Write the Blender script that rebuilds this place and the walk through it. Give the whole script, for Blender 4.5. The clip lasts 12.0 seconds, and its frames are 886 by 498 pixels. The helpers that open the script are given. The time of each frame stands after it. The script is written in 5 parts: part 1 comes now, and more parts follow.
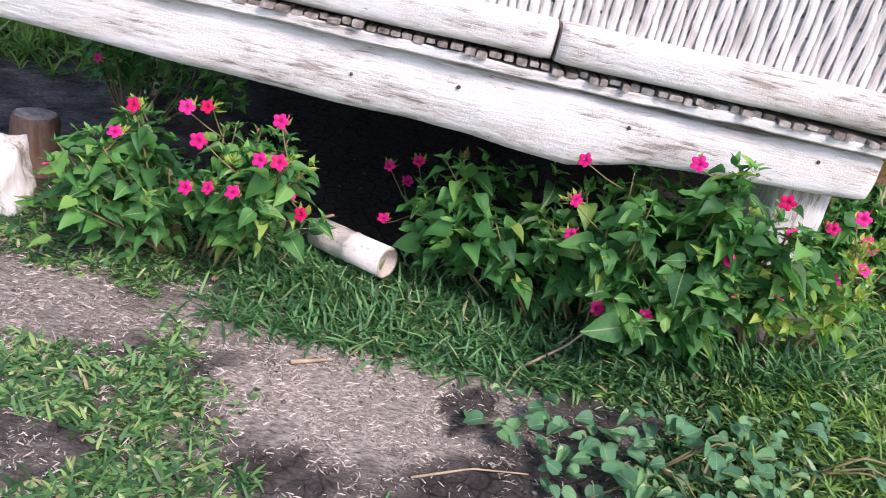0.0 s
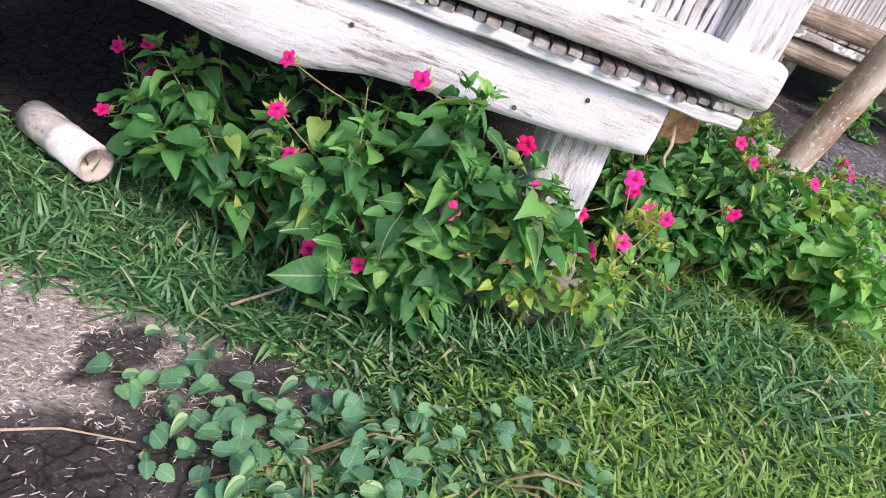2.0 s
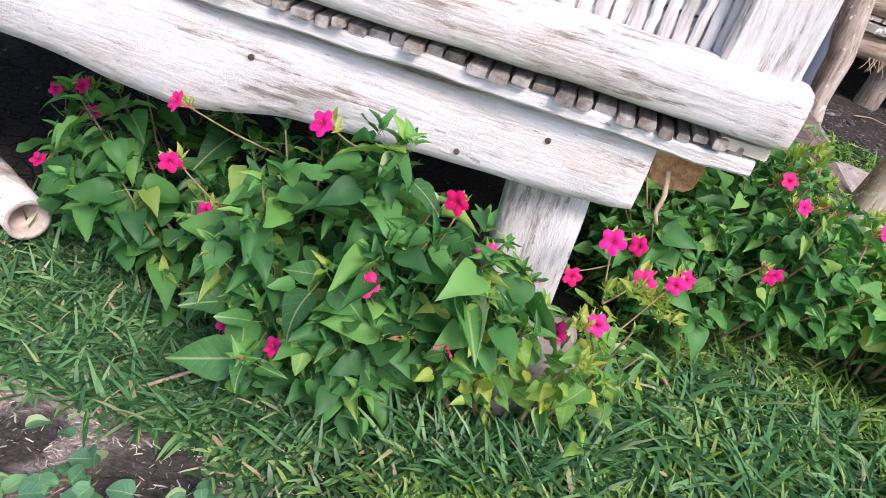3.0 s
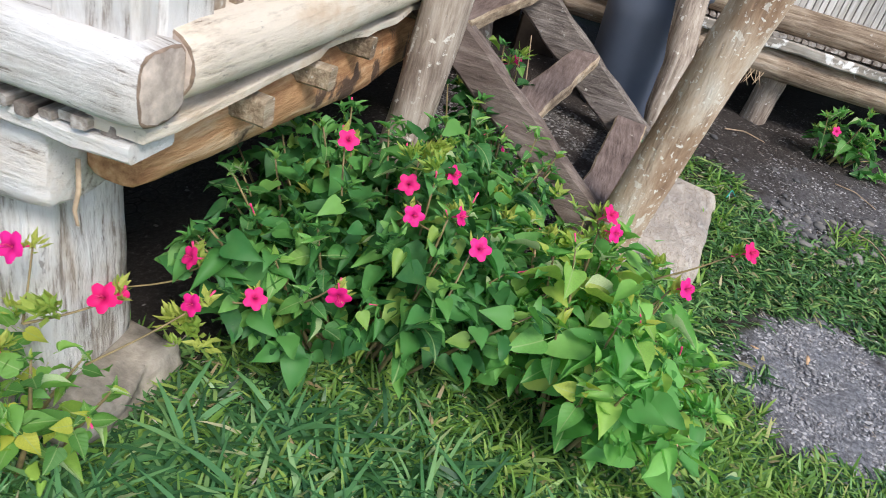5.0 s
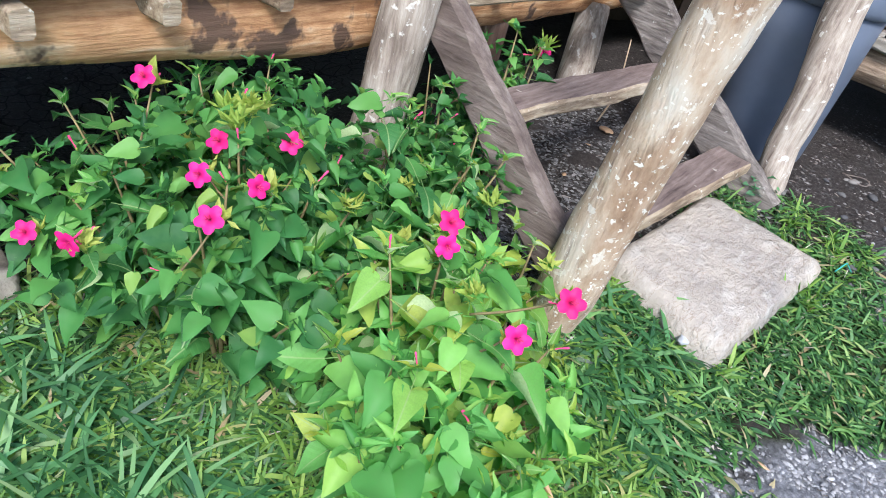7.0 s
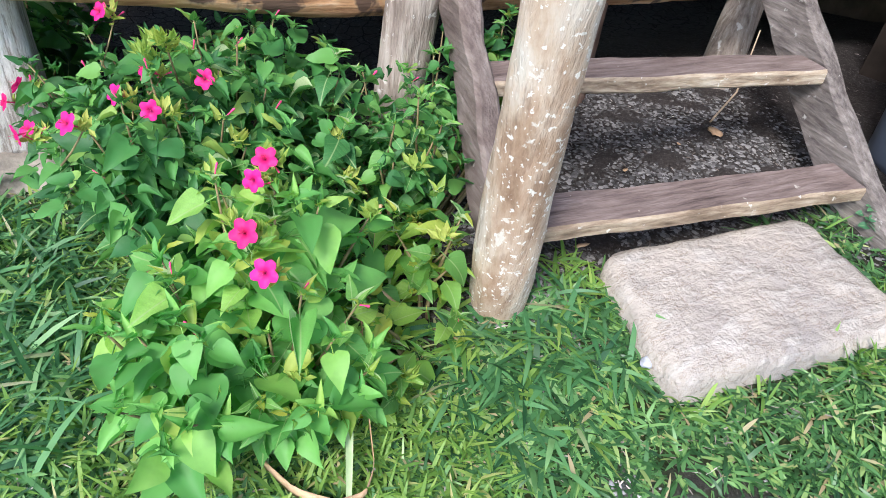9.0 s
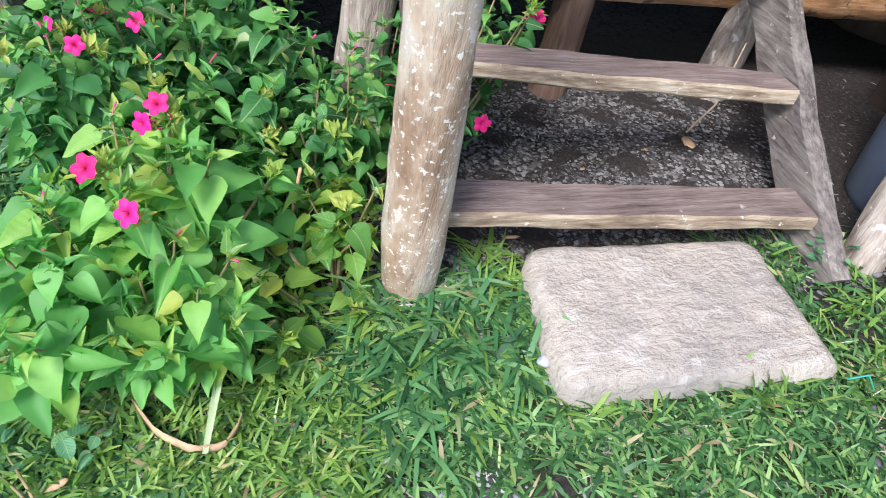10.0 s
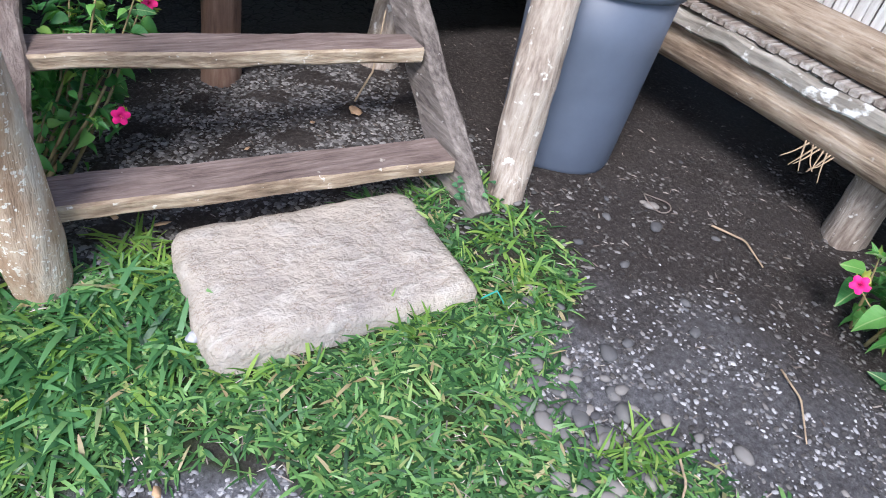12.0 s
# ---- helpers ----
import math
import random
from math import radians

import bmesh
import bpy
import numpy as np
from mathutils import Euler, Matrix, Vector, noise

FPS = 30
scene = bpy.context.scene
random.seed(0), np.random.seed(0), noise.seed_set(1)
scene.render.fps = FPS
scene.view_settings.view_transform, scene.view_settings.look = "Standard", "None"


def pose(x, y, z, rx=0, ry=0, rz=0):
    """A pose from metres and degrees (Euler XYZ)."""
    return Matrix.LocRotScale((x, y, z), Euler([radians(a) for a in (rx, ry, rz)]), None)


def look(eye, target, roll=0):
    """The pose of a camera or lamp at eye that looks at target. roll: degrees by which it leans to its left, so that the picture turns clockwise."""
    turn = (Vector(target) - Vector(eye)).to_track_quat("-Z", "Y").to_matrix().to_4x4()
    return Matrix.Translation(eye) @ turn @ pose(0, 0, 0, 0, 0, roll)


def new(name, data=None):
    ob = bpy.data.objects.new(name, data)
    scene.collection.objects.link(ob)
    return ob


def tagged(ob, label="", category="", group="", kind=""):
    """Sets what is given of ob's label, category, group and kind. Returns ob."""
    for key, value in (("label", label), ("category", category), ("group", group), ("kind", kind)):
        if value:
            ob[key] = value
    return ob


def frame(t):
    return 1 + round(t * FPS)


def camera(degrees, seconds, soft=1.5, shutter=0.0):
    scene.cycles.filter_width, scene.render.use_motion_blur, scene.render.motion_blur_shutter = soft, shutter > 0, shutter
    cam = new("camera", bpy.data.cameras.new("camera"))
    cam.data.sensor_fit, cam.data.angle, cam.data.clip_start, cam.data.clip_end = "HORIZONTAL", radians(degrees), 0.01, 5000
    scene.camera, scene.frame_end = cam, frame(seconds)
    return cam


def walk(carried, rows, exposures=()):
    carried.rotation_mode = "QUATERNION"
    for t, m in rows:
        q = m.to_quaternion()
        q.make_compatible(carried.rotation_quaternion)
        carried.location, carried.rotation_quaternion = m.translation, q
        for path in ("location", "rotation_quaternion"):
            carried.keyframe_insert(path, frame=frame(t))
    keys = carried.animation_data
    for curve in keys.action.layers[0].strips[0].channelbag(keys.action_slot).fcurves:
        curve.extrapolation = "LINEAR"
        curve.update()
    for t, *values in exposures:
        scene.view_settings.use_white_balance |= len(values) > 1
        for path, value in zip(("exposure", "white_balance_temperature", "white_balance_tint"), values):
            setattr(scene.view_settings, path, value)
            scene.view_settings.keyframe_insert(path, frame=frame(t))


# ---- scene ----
cam = camera(64.1, 12.0, 0.6, 0.12)
PATH = [
    (0, (0.056, 0.002, 1.291), (0.114, 1.818, 0.454), 13.1),
    (0.5, (0.147, 0.084, 1.289), (0.392, 1.855, 0.392), 16.5),
    (0.8, (0.235, 0.142, 1.306), (0.52, 1.901, 0.398), 16.6),
    (1, (0.321, 0.187, 1.311), (0.637, 1.962, 0.444), 20.0),
    (1.5, (0.581, 0.311, 1.299), (0.82, 2.063, 0.365), 21.4),
    (2, (0.809, 0.436, 1.302), (0.956, 2.167, 0.311), 21.6),
    (2.5, (0.963, 0.695, 1.307), (0.996, 2.396, 0.254), 21.0),
    (2.7, (1.01, 0.764, 1.312), (0.935, 2.482, 0.29), 18.5),
    (4.3, (1.711, 1.123, 1.375), (1.497, 2.82, 0.337), 14.4),
    (4.5, (1.793, 1.182, 1.386), (1.619, 2.854, 0.302), 15.1),
    (5, (1.996, 1.289, 1.404), (1.767, 3.009, 0.41), 16.1),
    (5.5, (2.226, 1.379, 1.403), (1.719, 3.006, 0.355), 9.0),
    (6, (2.395, 1.546, 1.434), (1.909, 3.172, 0.376), 16.2),
    (6.3, (2.459, 1.649, 1.42), (1.836, 3.243, 0.386), 16.6),
    (6.5, (2.495, 1.715, 1.416), (1.752, 3.233, 0.347), 14.5),
    (7, (2.63, 1.854, 1.398), (1.79, 3.299, 0.3), 16.0),
    (7.5, (2.809, 1.984, 1.387), (1.809, 3.24, 0.194), 9.5),
    (7.7, (2.841, 2.049, 1.388), (1.831, 3.282, 0.18), 12.4),
    (9.3, (3.238, 2.542, 1.51), (1.848, 3.264, 0.266), 9.6),
    (9.5, (3.264, 2.576, 1.523), (1.869, 3.304, 0.289), 12.1),
    (10, (3.289, 2.756, 1.51), (1.921, 3.42, 0.211), 14.1),
    (10.5, (3.33, 2.928, 1.537), (1.947, 3.607, 0.262), 12.6),
    (11, (3.404, 2.99, 1.554), (1.982, 3.706, 0.343), 13.2),
    (11.5, (3.504, 3.069, 1.568), (2.199, 3.997, 0.371), 14.7),
    (12, (3.565, 3.123, 1.569), (2.385, 4.195, 0.361), 14.3),
]
walk(cam, [(t, look(eye, target, roll)) for t, eye, target, roll in PATH],
     [(0.0, 0.96, 6450, 25), (2.5, 1.1, 6450, 25), (4.5, 0.74, 6500, 14), (6.0, 1.04, 6150, 9), (7.5, 1.32, 5900, 12), (9.5, 1.34, 6050, 13), (12.0, 1.24, 5950, 14)])

# ---- light ----
world = bpy.data.worlds.new("sky")
scene.world = world
world.use_nodes = True
wn = world.node_tree
sky = wn.nodes.new("ShaderNodeTexSky")
sky.sky_type = "NISHITA"
sky.sun_disc = False
SUN_ELEV, SUN_AZ = 47.0, 140.0
sky.sun_elevation, sky.sun_rotation = radians(SUN_ELEV), radians(SUN_AZ)
sky.air_density, sky.dust_density = 1.0, 1.2
bg = wn.nodes["Background"]
bg.inputs["Strength"].default_value = 0.15
wn.links.new(sky.outputs["Color"], bg.inputs["Color"])
sun = new("sun", bpy.data.lights.new("sun", "SUN"))
sun.data.energy, sun.data.angle, sun.data.color = 2.1, radians(18), (1.0, 0.95, 0.88)
sd = Vector((math.sin(radians(SUN_AZ)) * math.cos(radians(SUN_ELEV)), math.cos(radians(SUN_AZ)) * math.cos(radians(SUN_ELEV)), math.sin(radians(SUN_ELEV))))
sun.matrix_world = look(sd * 20, (0, 0, 0))


# ---- materials ----
class Mat:
    """A small node builder: colours, noises and ramps that feed one Principled shader."""

    def __init__(self, name, rough=0.8, spec=0.3):
        self.m = bpy.data.materials.new(name)
        self.m.use_nodes = True
        self.t = self.m.node_tree
        self.b = self.t.nodes["Principled BSDF"]
        self.b.inputs["Roughness"].default_value = rough
        self.b.inputs["Specular IOR Level"].default_value = spec

    def n(self, kind, **kw):
        node = self.t.nodes.new("ShaderNode" + kind)
        for k, v in kw.items():
            node.inputs[k].default_value = v
        return node

    def l(self, a, b):
        self.t.links.new(a, b)

    def coords(self, scale=(1, 1, 1), rand=True):
        tc = self.n("TexCoord")
        mp = self.n("Mapping")
        mp.inputs["Scale"].default_value = scale
        self.l(tc.outputs["Object"], mp.inputs["Vector"])
        if not rand:
            return mp.outputs["Vector"]
        oi = self.n("ObjectInfo")
        mul = self.n("VectorMath")
        mul.operation = "ADD"
        sc = self.n("Math")
        sc.operation = "MULTIPLY"
        sc.inputs[1].default_value = 37.0
        self.l(oi.outputs["Random"], sc.inputs[0])
        self.l(mp.outputs["Vector"], mul.inputs[0])
        self.l(sc.outputs[0], mul.inputs[1])
        return mul.outputs[0]

    def noise(self, vec, scale, detail=5.0, rough=0.6):
        node = self.n("TexNoise", Scale=scale, Detail=detail, Roughness=rough)
        self.l(vec, node.inputs["Vector"])
        return node.outputs["Fac"]

    def ramp(self, fac, stops):
        r = self.n("ValToRGB")
        e = r.color_ramp.elements
        while len(e) < len(stops):
            e.new(0.5)
        for el, (p, c) in zip(e, stops):
            el.position = p
            el.color = (*c, 1) if len(c) == 3 else c
        self.l(fac, r.inputs["Fac"])
        return r.outputs["Color"]

    def mix(self, fac, a, b, kind="MIX"):
        node = self.n("Mix")
        node.data_type = "RGBA"
        node.blend_type = kind
        for v, k in ((fac, 0), (a, 6), (b, 7)):
            if isinstance(v, (int, float)):
                node.inputs[k].default_value = v
            elif isinstance(v, tuple):
                node.inputs[k].default_value = (*v, 1)
            else:
                self.l(v, node.inputs[k])
        return node.outputs[2]

    def bump(self, height, strength=0.4, dist=0.01):
        node = self.n("Bump", Strength=strength, Distance=dist)
        self.l(height, node.inputs["Height"])
        self.l(node.outputs["Normal"], self.b.inputs["Normal"])

    def colour(self, out):
        self.l(out, self.b.inputs["Base Color"])


def grain_wood(name, stops, spots=None, axis=0, spot_cut=0.62, spot_scale=18.0, rough=0.85, bump=0.5, fine=1.0):
    """Wood with the grain along one local axis, blotches, and optional pale or dark spots."""
    k = Mat(name, rough, 0.2)
    sc = [9.0 * fine, 9.0 * fine, 9.0 * fine]
    sc[axis] = 0.9 * fine
    g = k.noise(k.coords(tuple(sc)), 5.0, 8.0, 0.68)
    blot = k.noise(k.coords((1, 1, 1)), 4.5, 5.0, 0.6)
    add = k.n("Math")
    add.operation = "MULTIPLY_ADD"
    add.inputs[1].default_value = 0.6
    k.l(g, add.inputs[0])
    half = k.n("Math")
    half.operation = "MULTIPLY"
    half.inputs[1].default_value = 0.4
    k.l(blot, half.inputs[0])
    k.l(half.outputs[0], add.inputs[2])
    col = k.ramp(add.outputs[0], stops)
    if spots:
        s = k.noise(k.coords((1, 1, 1)), spot_scale, 4.0, 0.55)
        f = k.ramp(s, [(spot_cut, (0, 0, 0)), (spot_cut + 0.06, (1, 1, 1))])
        col = k.mix(f, col, spots)
    k.colour(col)
    k.bump(g, bump, 0.012)
    return k.m


def whitewash(name, axis=0, tan=0.3, bare=0.0, warm=(1.0, 1.0, 1.0)):
    """Thin white paint on weathered wood: grey grain in fine streaks, tan stains, a few dark flecks. bare: how much paint is gone."""
    k = Mat(name, 0.8, 0.2)
    sc = [14.0, 14.0, 14.0]
    sc[axis] = 1.5
    g = k.noise(k.coords(tuple(sc), False), 5.0, 12.0, 0.75)
    flat = k.coords((1, 1, 1), False)
    worn = k.noise(k.coords(tuple(2.0 if i != axis else 0.8 for i in range(3)), False), 4.0, 8.0, 0.68)
    wood = k.ramp(g, [(0.35, (0.24, 0.2, 0.17)), (0.6, (0.56, 0.5, 0.44))])
    paint = k.ramp(worn, [(0.3, (0.62, 0.57, 0.52)), (0.45, (0.76, 0.73, 0.69)), (0.7, (0.84, 0.82, 0.8))])
    mul = k.n("Math")
    mul.operation = "MULTIPLY_ADD"
    mul.inputs[1].default_value = 0.55
    k.l(g, mul.inputs[0])
    sub = k.n("Math")
    sub.operation = "MULTIPLY"
    sub.inputs[1].default_value = 0.5
    k.l(worn, sub.inputs[0])
    k.l(sub.outputs[0], mul.inputs[2])
    cover = k.ramp(mul.outputs[0], [(0.42 + bare, (0.0, 0.0, 0.0)), (0.455 + bare, (0.65, 0.65, 0.65)), (0.52 + bare, (1, 1, 1))])
    col = k.mix(1.0, k.mix(cover, wood, paint), warm, "MULTIPLY")
    st = k.noise(k.coords(tuple(1.6 if i != axis else 0.7 for i in range(3)), False), 3.4, 7.0, 0.72)
    col = k.mix(k.ramp(st, [(0.5, (0, 0, 0)), (0.68, (tan, tan, tan))]), col, (0.6, 0.43, 0.27))
    fleck = k.noise(k.coords(tuple(3.0 if i != axis else 1.0 for i in range(3)), False), 22.0, 4.0, 0.6)
    col = k.mix(k.ramp(fleck, [(0.68, (0, 0, 0)), (0.71, (0.6, 0.6, 0.6))]), col, (0.22, 0.18, 0.15))
    k.colour(col)
    k.bump(mul.outputs[0], 1.0, 0.014)
    return k.m


def leaf_material(name, stops, translucent=0.3, rough=0.55, vein=True, island=False, gloss=0.35):
    """A leaf: green by chance from leaf to leaf, pale midrib and side veins in the leaf's own axes, light through it."""
    k = Mat(name, rough, gloss)
    if island:
        geo = k.n("NewGeometry")
        rnd = geo.outputs["Random Per Island"]
    else:
        oi = k.n("ObjectInfo")
        rnd = oi.outputs["Random"]
    col = k.ramp(rnd, stops)
    mott = k.noise(k.coords((1, 1, 1)), 30.0, 3.0, 0.6)
    col = k.mix(k.ramp(mott, [(0.4, (0, 0, 0)), (0.75, (0.3, 0.3, 0.3))]), col, (0.12, 0.24, 0.07))
    if vein:
        tc = k.n("TexCoord")
        sep = k.n("SeparateXYZ")
        k.l(tc.outputs["Object"], sep.inputs[0])
        ab = k.n("Math")
        ab.operation = "ABSOLUTE"
        k.l(sep.outputs["X"], ab.inputs[0])
        rib = k.ramp(ab.outputs[0], [(0.0, (0.7, 0.7, 0.7)), (0.01, (0.45, 0.45, 0.45)), (0.024, (0, 0, 0))])
        slope = k.n("Math")
        slope.operation = "MULTIPLY_ADD"
        slope.inputs[1].default_value = -0.8
        k.l(ab.outputs[0], slope.inputs[0])
        k.l(sep.outputs["Y"], slope.inputs[2])
        mod = k.n("Math")
        mod.operation = "PINGPONG"
        mod.inputs[1].default_value = 0.085
        k.l(slope.outputs[0], mod.inputs[0])
        side = k.ramp(mod.outputs[0], [(0.0, (0.17, 0.17, 0.17)), (0.014, (0, 0, 0))])
        col = k.mix(side, col, (0.24, 0.36, 0.12))
        col = k.mix(rib, col, (0.36, 0.46, 0.2))
        k.bump(mod.outputs[0], 0.22, 0.03)
    k.colour(col)
    tr = k.n("BsdfTranslucent")
    bright = k.mix(1.0, col, (1.15, 1.55, 0.9), "MULTIPLY")
    k.l(bright, tr.inputs["Color"])
    ms = k.n("MixShader")
    ms.inputs[0].default_value = translucent
    out = k.t.nodes["Material Output"]
    k.l(k.b.outputs[0], ms.inputs[1])
    k.l(tr.outputs[0], ms.inputs[2])
    k.l(ms.outputs[0], out.inputs["Surface"])
    return k.m


def plain(name, c, rough=0.7, spec=0.3, vary=0.25, scale=12.0, bump=0.1):
    k = Mat(name, rough, spec)
    f = k.noise(k.coords((1, 1, 1)), scale, 6.0, 0.65)
    lo = tuple(x * (1 - vary) for x in c)
    hi = tuple(min(1, x * (1 + vary)) for x in c)
    k.colour(k.ramp(f, [(0.3, lo), (0.7, hi)]))
    if bump:
        k.bump(f, bump, 0.01)
    return k.m


WHITE_X = whitewash("whitewashed_wood", 0, 0.35, 0.012)
WHITE_Y = whitewash("warm_white_log", 1, 0.8, -0.01, (1.0, 0.92, 0.8))
WHITE_Z = whitewash("whitewashed_post", 2, 0.3, 0.035)
BAMBOO = grain_wood("split_bamboo", [(0.3, (0.3, 0.27, 0.24)), (0.48, (0.6, 0.57, 0.53)), (0.62, (0.78, 0.76, 0.72))], axis=2, bump=0.5)
BAMBOO_X = grain_wood("split_bamboo_band", [(0.3, (0.26, 0.23, 0.21)), (0.5, (0.5, 0.47, 0.44)), (0.65, (0.7, 0.68, 0.65))], axis=0, bump=0.5)
SLAT = grain_wood("floor_slat", [(0.33, (0.06, 0.045, 0.04)), (0.48, (0.25, 0.21, 0.18)), (0.64, (0.55, 0.52, 0.48))], axis=1)
ORANGE = grain_wood("reddish_log", [(0.32, (0.14, 0.065, 0.035)), (0.43, (0.36, 0.18, 0.085)), (0.52, (0.56, 0.32, 0.16)), (0.64, (0.7, 0.52, 0.34))], (0.13, 0.08, 0.055), 1, 0.56, 9.0, bump=1.0, fine=0.9)
BROWN_Z = grain_wood("brown_post", [(0.3, (0.06, 0.035, 0.025)), (0.5, (0.2, 0.12, 0.085)), (0.7, (0.34, 0.24, 0.18))], axis=2, bump=0.7)
GREY_Z = grain_wood("weathered_post", [(0.3, (0.08, 0.06, 0.05)), (0.42, (0.24, 0.19, 0.155)), (0.52, (0.42, 0.35, 0.29)), (0.64, (0.58, 0.52, 0.45))], (0.72, 0.69, 0.63), 2, 0.62, 34.0, bump=1.0, fine=1.3)


def bark_material():
    """Smooth grey-brown bark with cream lichen specks and larger crusts."""
    k = Mat("lichen_bark", 0.9, 0.15)
    v = k.coords((1, 1, 1), False)
    blot = k.noise(k.coords((1, 1, 0.45), False), 7.0, 7.0, 0.66)
    col = k.ramp(blot, [(0.32, (0.2, 0.12, 0.075)), (0.44, (0.38, 0.26, 0.175)), (0.54, (0.52, 0.41, 0.31)), (0.66, (0.62, 0.56, 0.48))])
    streak = k.noise(k.coords((12, 12, 1.2), False), 4.0, 8.0, 0.7)
    col = k.mix(k.ramp(streak, [(0.34, (0.55, 0.55, 0.55)), (0.46, (0, 0, 0))]), col, (0.16, 0.1, 0.07))
    crust = k.noise(v, 26.0, 5.0, 0.62)
    col = k.mix(k.ramp(crust, [(0.6, (0, 0, 0)), (0.635, (0.7, 0.7, 0.7))]), col, (0.7, 0.66, 0.59))
    speck = k.noise(v, 75.0, 3.0, 0.55)
    col = k.mix(k.ramp(speck, [(0.615, (0, 0, 0)), (0.645, (0.85, 0.85, 0.85))]), col, (0.77, 0.74, 0.67))
    k.colour(col)
    k.bump(k.mix(0.5, blot, streak), 0.9, 0.02)
    return k.m


LICHEN_Z = bark_material()
TREAD = grain_wood("tread_wood", [(0.32, (0.06, 0.042, 0.037)), (0.46, (0.17, 0.125, 0.11)), (0.55, (0.23, 0.175, 0.155)), (0.68, (0.33, 0.27, 0.24))], (0.45, 0.4, 0.34), 1, 0.7, 30.0, bump=0.8, fine=1.6)
TREAD_EDGE = grain_wood("tread_edge", [(0.32, (0.08, 0.055, 0.035)), (0.45, (0.26, 0.19, 0.13)), (0.54, (0.42, 0.33, 0.23)), (0.66, (0.58, 0.5, 0.39))], (0.68, 0.64, 0.56), 1, 0.645, 46.0, bump=1.0, fine=1.5)
STRINGER = grain_wood("stringer_wood", [(0.3, (0.04, 0.032, 0.03)), (0.43, (0.12, 0.1, 0.09)), (0.54, (0.22, 0.19, 0.17)), (0.68, (0.38, 0.34, 0.3))], (0.48, 0.46, 0.42), 0, 0.66, 34.0, bump=1.0, fine=1.5)
HUT2_LOG = grain_wood("tan_log", [(0.3, (0.08, 0.055, 0.04)), (0.43, (0.24, 0.175, 0.125)), (0.53, (0.4, 0.31, 0.23)), (0.66, (0.55, 0.46, 0.37))], (0.62, 0.58, 0.52), 0, 0.66, 22.0, bump=1.0, fine=1.4)
HUT2_LEDGE = grain_wood("lichen_plank", [(0.3, (0.1, 0.085, 0.07)), (0.5, (0.32, 0.29, 0.25)), (0.68, (0.5, 0.47, 0.42))], (0.78, 0.77, 0.74), 0, 0.57, 14.0, bump=0.7)
STRINGER_DARK = grain_wood("dark_stringer_wood", [(0.3, (0.05, 0.035, 0.03)), (0.5, (0.15, 0.115, 0.1)), (0.7, (0.3, 0.25, 0.22))], (0.45, 0.42, 0.38), 0, 0.7, 20.0, bump=0.9)
BARK_RIM = plain("bark_rim", (0.24, 0.175, 0.13), 0.9, 0.1, 0.5, 30.0, 0.5)
CUT = plain("cut_end", (0.46, 0.385, 0.325), 0.9, 0.1, 0.5, 22.0, 0.5)
BLOCK = plain("old_concrete", (0.3, 0.265, 0.22), 0.95, 0.1, 0.55, 14.0, 0.9)
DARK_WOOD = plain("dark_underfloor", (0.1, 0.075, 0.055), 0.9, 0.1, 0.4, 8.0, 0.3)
# near-black board colour that paints in the deep shade between the huts
SHADE_BOARD = plain("shade_dark_board", (0.025, 0.019, 0.015), 0.95, 0.1, 0.4, 8.0, 0.3)
BIN = plain("blue_grey_plastic", (0.088, 0.108, 0.15), 0.5, 0.4, 0.12, 5.0, 0.03)
STEM = plain("green_stem", (0.22, 0.17, 0.08), 0.6, 0.3, 0.4, 30.0, 0.0)
TWIG = plain("dry_twig", (0.36, 0.27, 0.18), 0.8, 0.2, 0.35, 40.0, 0.2)
DRY_LEAF = plain("dry_leaf", (0.48, 0.31, 0.18), 0.7, 0.3, 0.35, 25.0, 0.2)
GREENS = [(0.0, (0.022, 0.095, 0.03)), (0.35, (0.045, 0.175, 0.045)), (0.7, (0.085, 0.26, 0.06)), (0.92, (0.16, 0.36, 0.08)), (1.0, (0.3, 0.4, 0.08))]
# brighter copy of the leaf greens, with sunlight put into the colour
SUNNY = [(0.0, (0.065, 0.22, 0.05)), (0.35, (0.125, 0.35, 0.08)), (0.7, (0.2, 0.46, 0.11)), (0.9, (0.3, 0.5, 0.1)), (1.0, (0.44, 0.5, 0.1))]
YELLOWISH = [(0.0, (0.07, 0.2, 0.05)), (0.4, (0.17, 0.36, 0.07)), (0.75, (0.32, 0.46, 0.08)), (1.0, (0.55, 0.52, 0.08))]
LEAF_A = leaf_material("four_oclock_leaf", GREENS)
LEAF_B = leaf_material("sunlit_leaf", SUNNY, 0.42)
LEAF_C = leaf_material("yellowing_leaf", YELLOWISH, 0.45)
LEAF_C_IN = leaf_material("inner_yellowing_foliage", YELLOWISH, 0.35, vein=False, island=True)
RIM = leaf_material("pale_leaf_underside", [(0.0, (0.3, 0.42, 0.2)), (1.0, (0.5, 0.58, 0.32))], 0.3, vein=False)
LEAF_A_IN = leaf_material("inner_foliage", GREENS, 0.3, vein=False, island=True)
LEAF_B_IN = leaf_material("inner_sunlit_foliage", SUNNY, 0.35, vein=False, island=True)
LEAF_W = leaf_material("round_weed_leaf", [(0.0, (0.06, 0.17, 0.09)), (0.6, (0.1, 0.26, 0.13)), (1.0, (0.17, 0.34, 0.14))], 0.25)
CALYX = leaf_material("young_shoot", [(0.0, (0.24, 0.36, 0.06)), (1.0, (0.5, 0.5, 0.12))], 0.35, vein=False)
